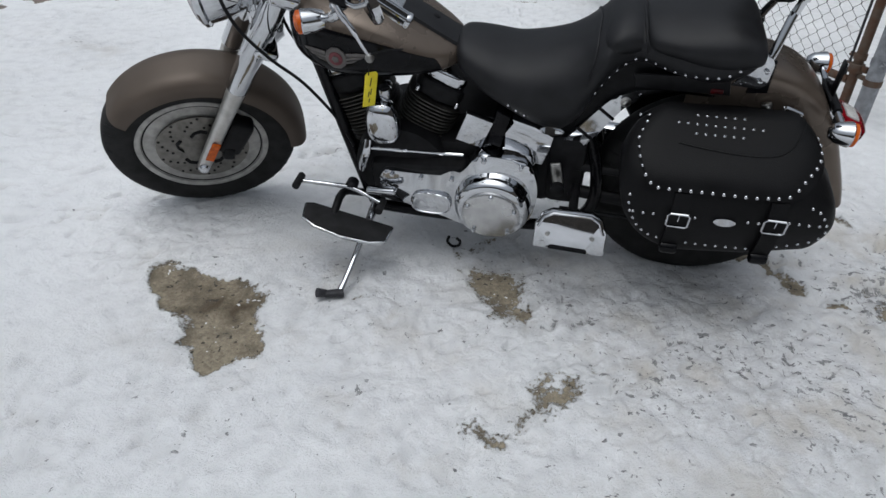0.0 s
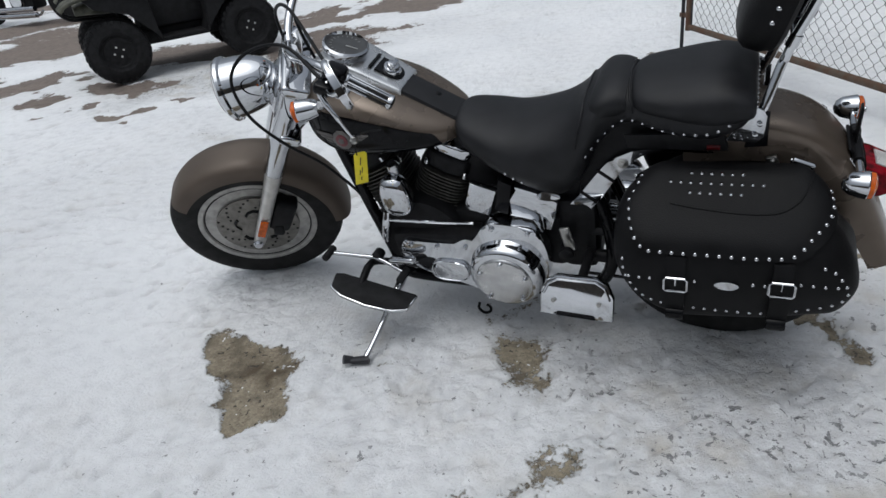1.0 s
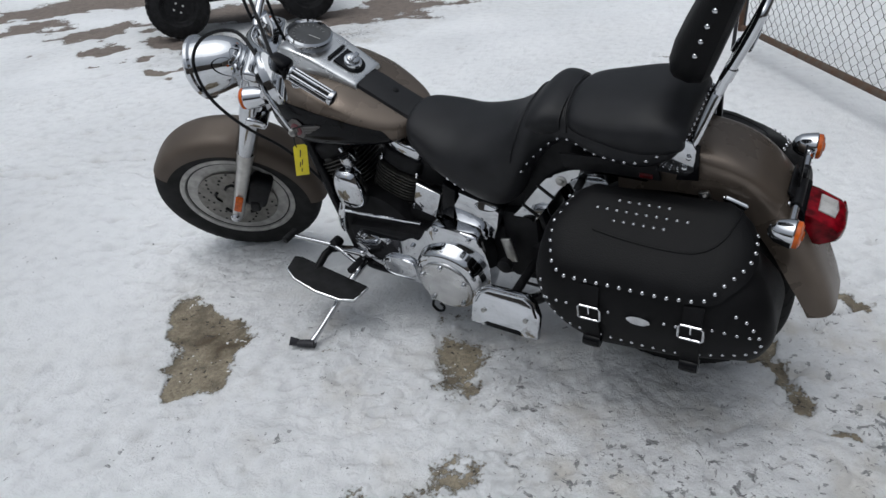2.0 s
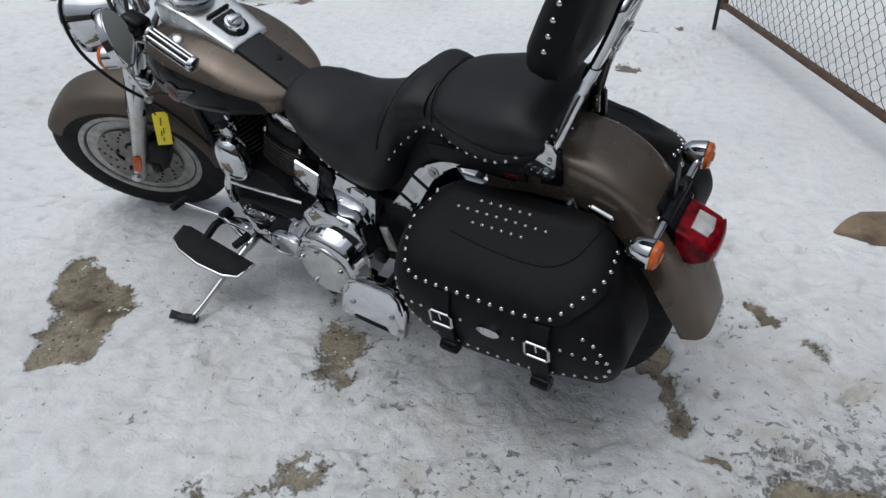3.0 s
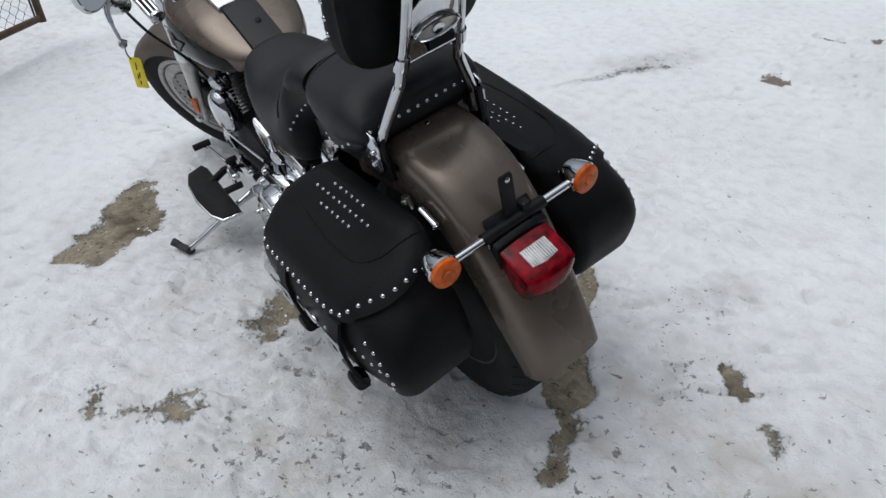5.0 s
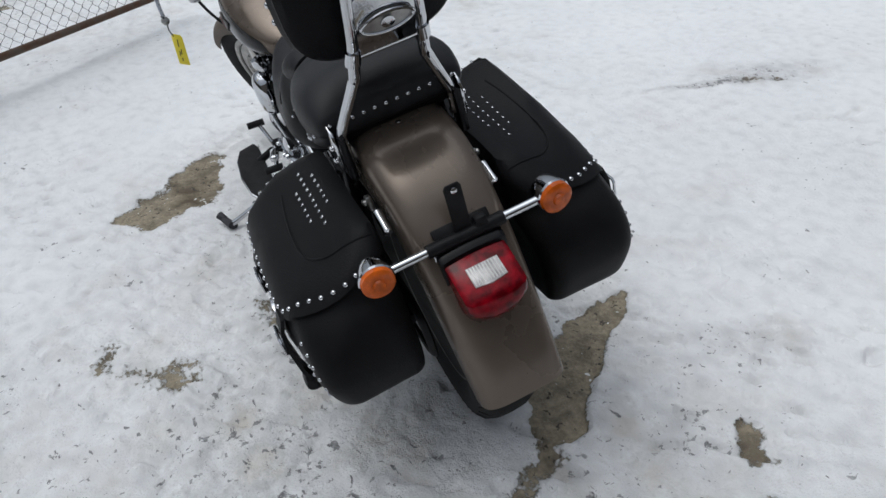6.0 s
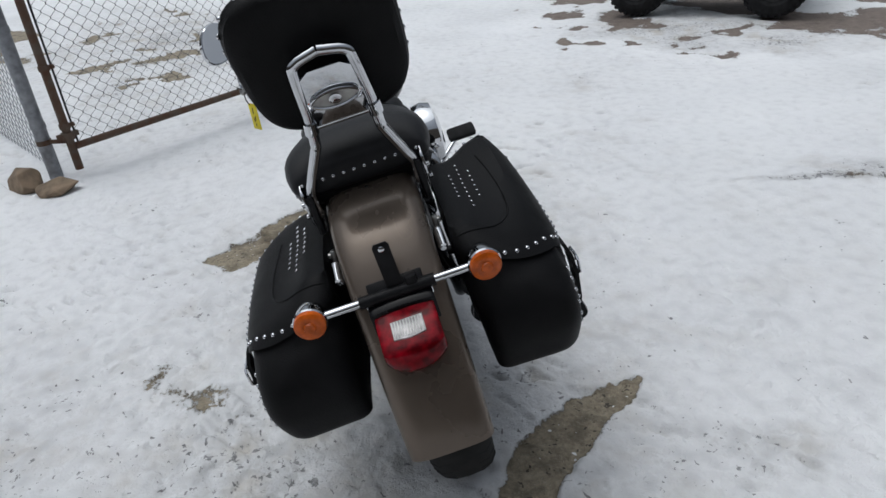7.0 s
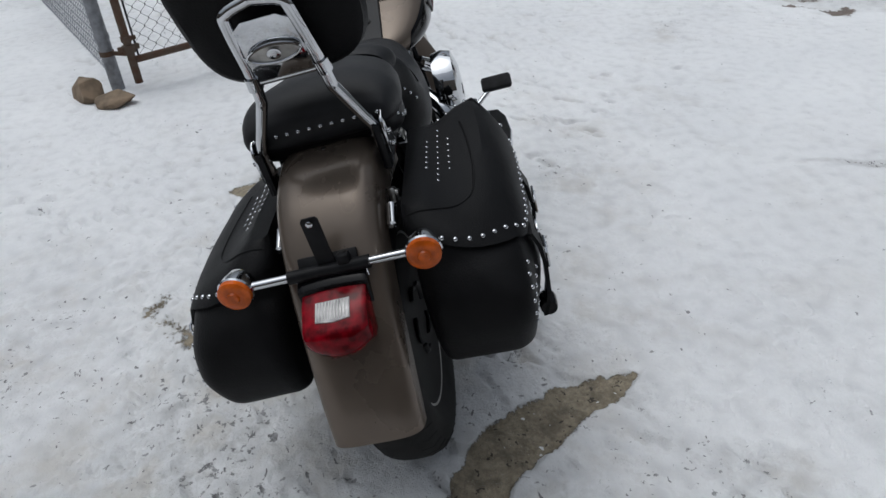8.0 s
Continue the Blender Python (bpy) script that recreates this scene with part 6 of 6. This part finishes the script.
def quad_wheel(x, y):
    s = 1 if y > 0 else -1
    w = 0.12
    rim = part("wheel", lathe([(0.02, -0.08), (0.09, -0.05), (0.13, -0.085), (0.155, -0.1), (0.155, 0.1), (0.13, 0.085), (0.09, 0.05), (0.02, 0.08)], (x, y, 0.32), (0, s, 0), 36), PLASTIC, quad, "black steel wheel")
    part("tyre", lathe([(0.155, -0.09), (0.19, -w), (0.26, -w), (0.30, -w * 0.85), (0.312, -w * 0.5), (0.316, 0), (0.312, w * 0.5), (0.30, w * 0.85), (0.26, w), (0.19, w), (0.155, 0.09)], (x, y, 0.32), (0, 1, 0), 48), RUBBER, rim, "knobbly black off-road tyre")
    lugs = []
    for k in range(30):
        a = 2 * math.pi * k / 30
        for d in (-1, 0, 1):
            aa = a + (0.1 if d == 0 else 0)
            rr = 0.307 if d == 0 else 0.290
            lugs.append(block((0.035, 0.055, 0.028), (x + rr * math.cos(aa), y + d * 0.09, 0.32 + rr * math.sin(aa)), (0, 90 - math.degrees(aa), 25 * d), 0))
    tagged(part("tread_lug", join(*lugs), RUBBER, rim, smooth=False), kind="stuff")
    for a in (0.3, 1.87, 3.44, 5.0):
        part("wheel_nut", lathe([(0.011, 0), (0.011, 0.03), (0.006, 0.035)], (x + 0.05 * math.cos(a), y + s * 0.062, 0.32 + 0.05 * math.sin(a)), (0, s, 0), 8), PALE, rim, "bright wheel nut")
    return rim


for qx in (-0.68, 0.68):
    for qy in (-0.42, 0.42):
        quad_wheel(qx, qy)
part("belly_pan", block((1.15, 0.42, 0.16), (0, 0, 0.36), bevel=0.04), PLASTIC, quad)
part("front_bumper", join(*[tube([(-0.70, y, 0.62), (-1.02, y, 0.66), (-1.06, y, 0.80), (-0.9, y, 0.92)], 0.016, 10, 4) for y in (-0.14, 0.14)], tube([(-1.05, -0.22, 0.74), (-1.05, 0.22, 0.74)], 0.014, 10)), SATIN, quad, "black tube bumper")
part("engine_body", block((0.8, 0.40, 0.34), (0, 0, 0.56), bevel=0.06), PLASTIC, quad)
for s in (1, -1):
    part("footwell", join(block((0.52, 0.26, 0.03), (0.0, s * 0.36, 0.36), bevel=0.01), block((0.05, 0.26, 0.24), (0.27, s * 0.36, 0.46), (0, 20, 0), 0.01), block((0.05, 0.26, 0.24), (-0.27, s * 0.36, 0.46), (0, -20, 0), 0.01)), PLASTIC, quad, "black plastic footwell")
    for x in (-0.68, 0.68):
        part("wheel_arch", mudguard([(p.x, p.z) for p in smooth_path([(x + 0.42, 0, 0.80), (x + 0.34, 0, 0.86), (x + 0.1, 0, 0.90), (x - 0.15, 0, 0.90), (x - 0.34, 0, 0.86), (x - 0.42, 0, 0.80)], 4)], 0.15, 0.05, 0.01, 0.02, 10), CAMO, quad, "camouflage plastic wheel arch", Matrix.Translation((0, s * 0.42, 0)))
    for x, d in ((-0.68, 1), (0.68, -1)):
        part("inner_fender", slab([(x + d * 0.20, 0.66), (x + d * 0.37, 0.46), (x + d * 0.44, 0.36), (x + d * 0.40, 0.80), (x - d * 0.2, 0.86), (x - d * 0.1, 0.74)], 0.30, Matrix.Translation((0, s * 0.40, 0)) @ pose(0, 0, 0, 90), 0.01), PLASTIC, quad, "black plastic inner fender")
    part("side_cover", block((0.62, 0.05, 0.34), (0, s * 0.26, 0.62), bevel=0.02), PLASTIC, quad, "black side cover")
    part("suspension_arm", tube([(0.5, s * 0.12, 0.34), (0.64, s * 0.33, 0.32), (0.74, s * 0.12, 0.34)], 0.016, 8), SATIN, quad)
part("bodywork", loft([section(x, w, t, l, 28, 3.5) for x, w, t, l in lerp_rows(((-0.95, 0.30, 0.80, 0.68), (-0.7, 0.34, 0.84, 0.66), (-0.3, 0.22, 0.82, 0.62), (0.1, 0.20, 0.86, 0.62), (0.4, 0.24, 0.90, 0.64), (0.7, 0.34, 0.86, 0.66), (0.95, 0.30, 0.78, 0.66)), 4)]), CAMO, quad, "camouflage plastic bodywork")
part("quad_seat", loft([section(x, w, t, l, 28, 2.8) for x, w, t, l in lerp_rows(((-0.6, 0.12, 0.92, 0.82), (-0.5, 0.17, 0.97, 0.80), (-0.1, 0.15, 0.93, 0.80), (0.15, 0.10, 0.95, 0.83)), 4)]), LEATHER, quad, "black quad seat")
part("handlebar", tube([(0.35, -0.36, 1.10), (0.42, -0.2, 1.12), (0.45, 0, 1.08), (0.42, 0.2, 1.12), (0.35, 0.36, 1.10)], 0.014, 10, 4), SATIN, quad)
for x in (-0.72, 0.74):
    rack = [tube([(x + d, -0.32, 0.95), (x + d, 0.32, 0.95)], 0.011, 8) for d in (-0.2, -0.07, 0.07, 0.2)] + [tube([(x - 0.22, y, 0.95), (x + 0.22, y, 0.95)], 0.011, 8) for y in (-0.32, 0.32)]
    part("rack", join(*rack), SATIN, quad, "black steel rack")

# ---- a second motorcycle far off in the yard ----
other = thing("parked_motorcycle", pose(-8.1, 9.37, 0, 0, 0, -9), "dark motorcycle with chrome pipes parked on the wet yard", "motorcycle")
for x in (-0.8, 0.8):
    w2 = part("wheel", lathe([(0.02, -0.04), (0.19, -0.03), (0.21, -0.04), (0.21, 0.04), (0.19, 0.03), (0.02, 0.04)], (x, 0, 0.32), (0, 1, 0), 28), ALLOY, other)
    part("tyre", lathe([(0.21, -0.05), (0.26, -0.06), (0.31, -0.03), (0.318, 0), (0.31, 0.03), (0.26, 0.06), (0.21, 0.05)], (x, 0, 0.32), (0, 1, 0), 36), RUBBER, w2)
    part("mudguard", mudguard(arc(x, 0.33, 0.36, 20, 165, 16), 0.08, 0.06), BLACK, other)
part("engine", join(block((0.5, 0.26, 0.28), (0.05, 0, 0.36), bevel=0.05), block((0.3, 0.2, 0.25), (0.1, 0, 0.6), bevel=0.04)), ENGINE, other)
part("crank_cover", lathe([(0.12, 0), (0.11, 0.04), (0.001, 0.05)], (0.02, -0.14, 0.36), (0, -1, 0), 28), CHROME, other)
part("frame_rail", tube([(0.45, -0.13, 0.20), (0.3, -0.14, 0.13), (-0.4, -0.14, 0.13), (-0.6, -0.13, 0.25)], 0.018, 10, 3), CHROME, other, "chrome lower frame rail")
for z in (0.15, 0.24):
    part("silencer", tube([(0.35, -0.17, z), (-0.3, -0.19, z), (-0.95, -0.2, z + 0.03)], 0.04, 14, 3), CHROME, other, "long chrome silencer")
part("fuel_tank", loft([section(x, w, t, l, 24) for x, w, t, l in lerp_rows(((-0.05, 0.06, 0.78, 0.72), (0.1, 0.14, 0.86, 0.7), (0.35, 0.15, 0.92, 0.7), (0.48, 0.06, 0.86, 0.76)), 4)]), BLACK, other)
part("seat", loft([section(x, w, t, l, 24) for x, w, t, l in lerp_rows(((-0.75, 0.10, 0.84, 0.76), (-0.4, 0.14, 0.80, 0.68), (0.0, 0.08, 0.78, 0.70)), 4)]), LEATHER, other)
for s in (1, -1):
    part("fork_leg", tube([(0.82, s * 0.09, 0.3), (0.45, s * 0.09, 0.95)], 0.024, 12), CHROME, other)
part("handlebar", tube([(0.25, -0.38, 1.0), (0.42, -0.2, 1.05), (0.42, 0.2, 1.05), (0.25, 0.38, 1.0)], 0.013, 10, 4), CHROME, other)
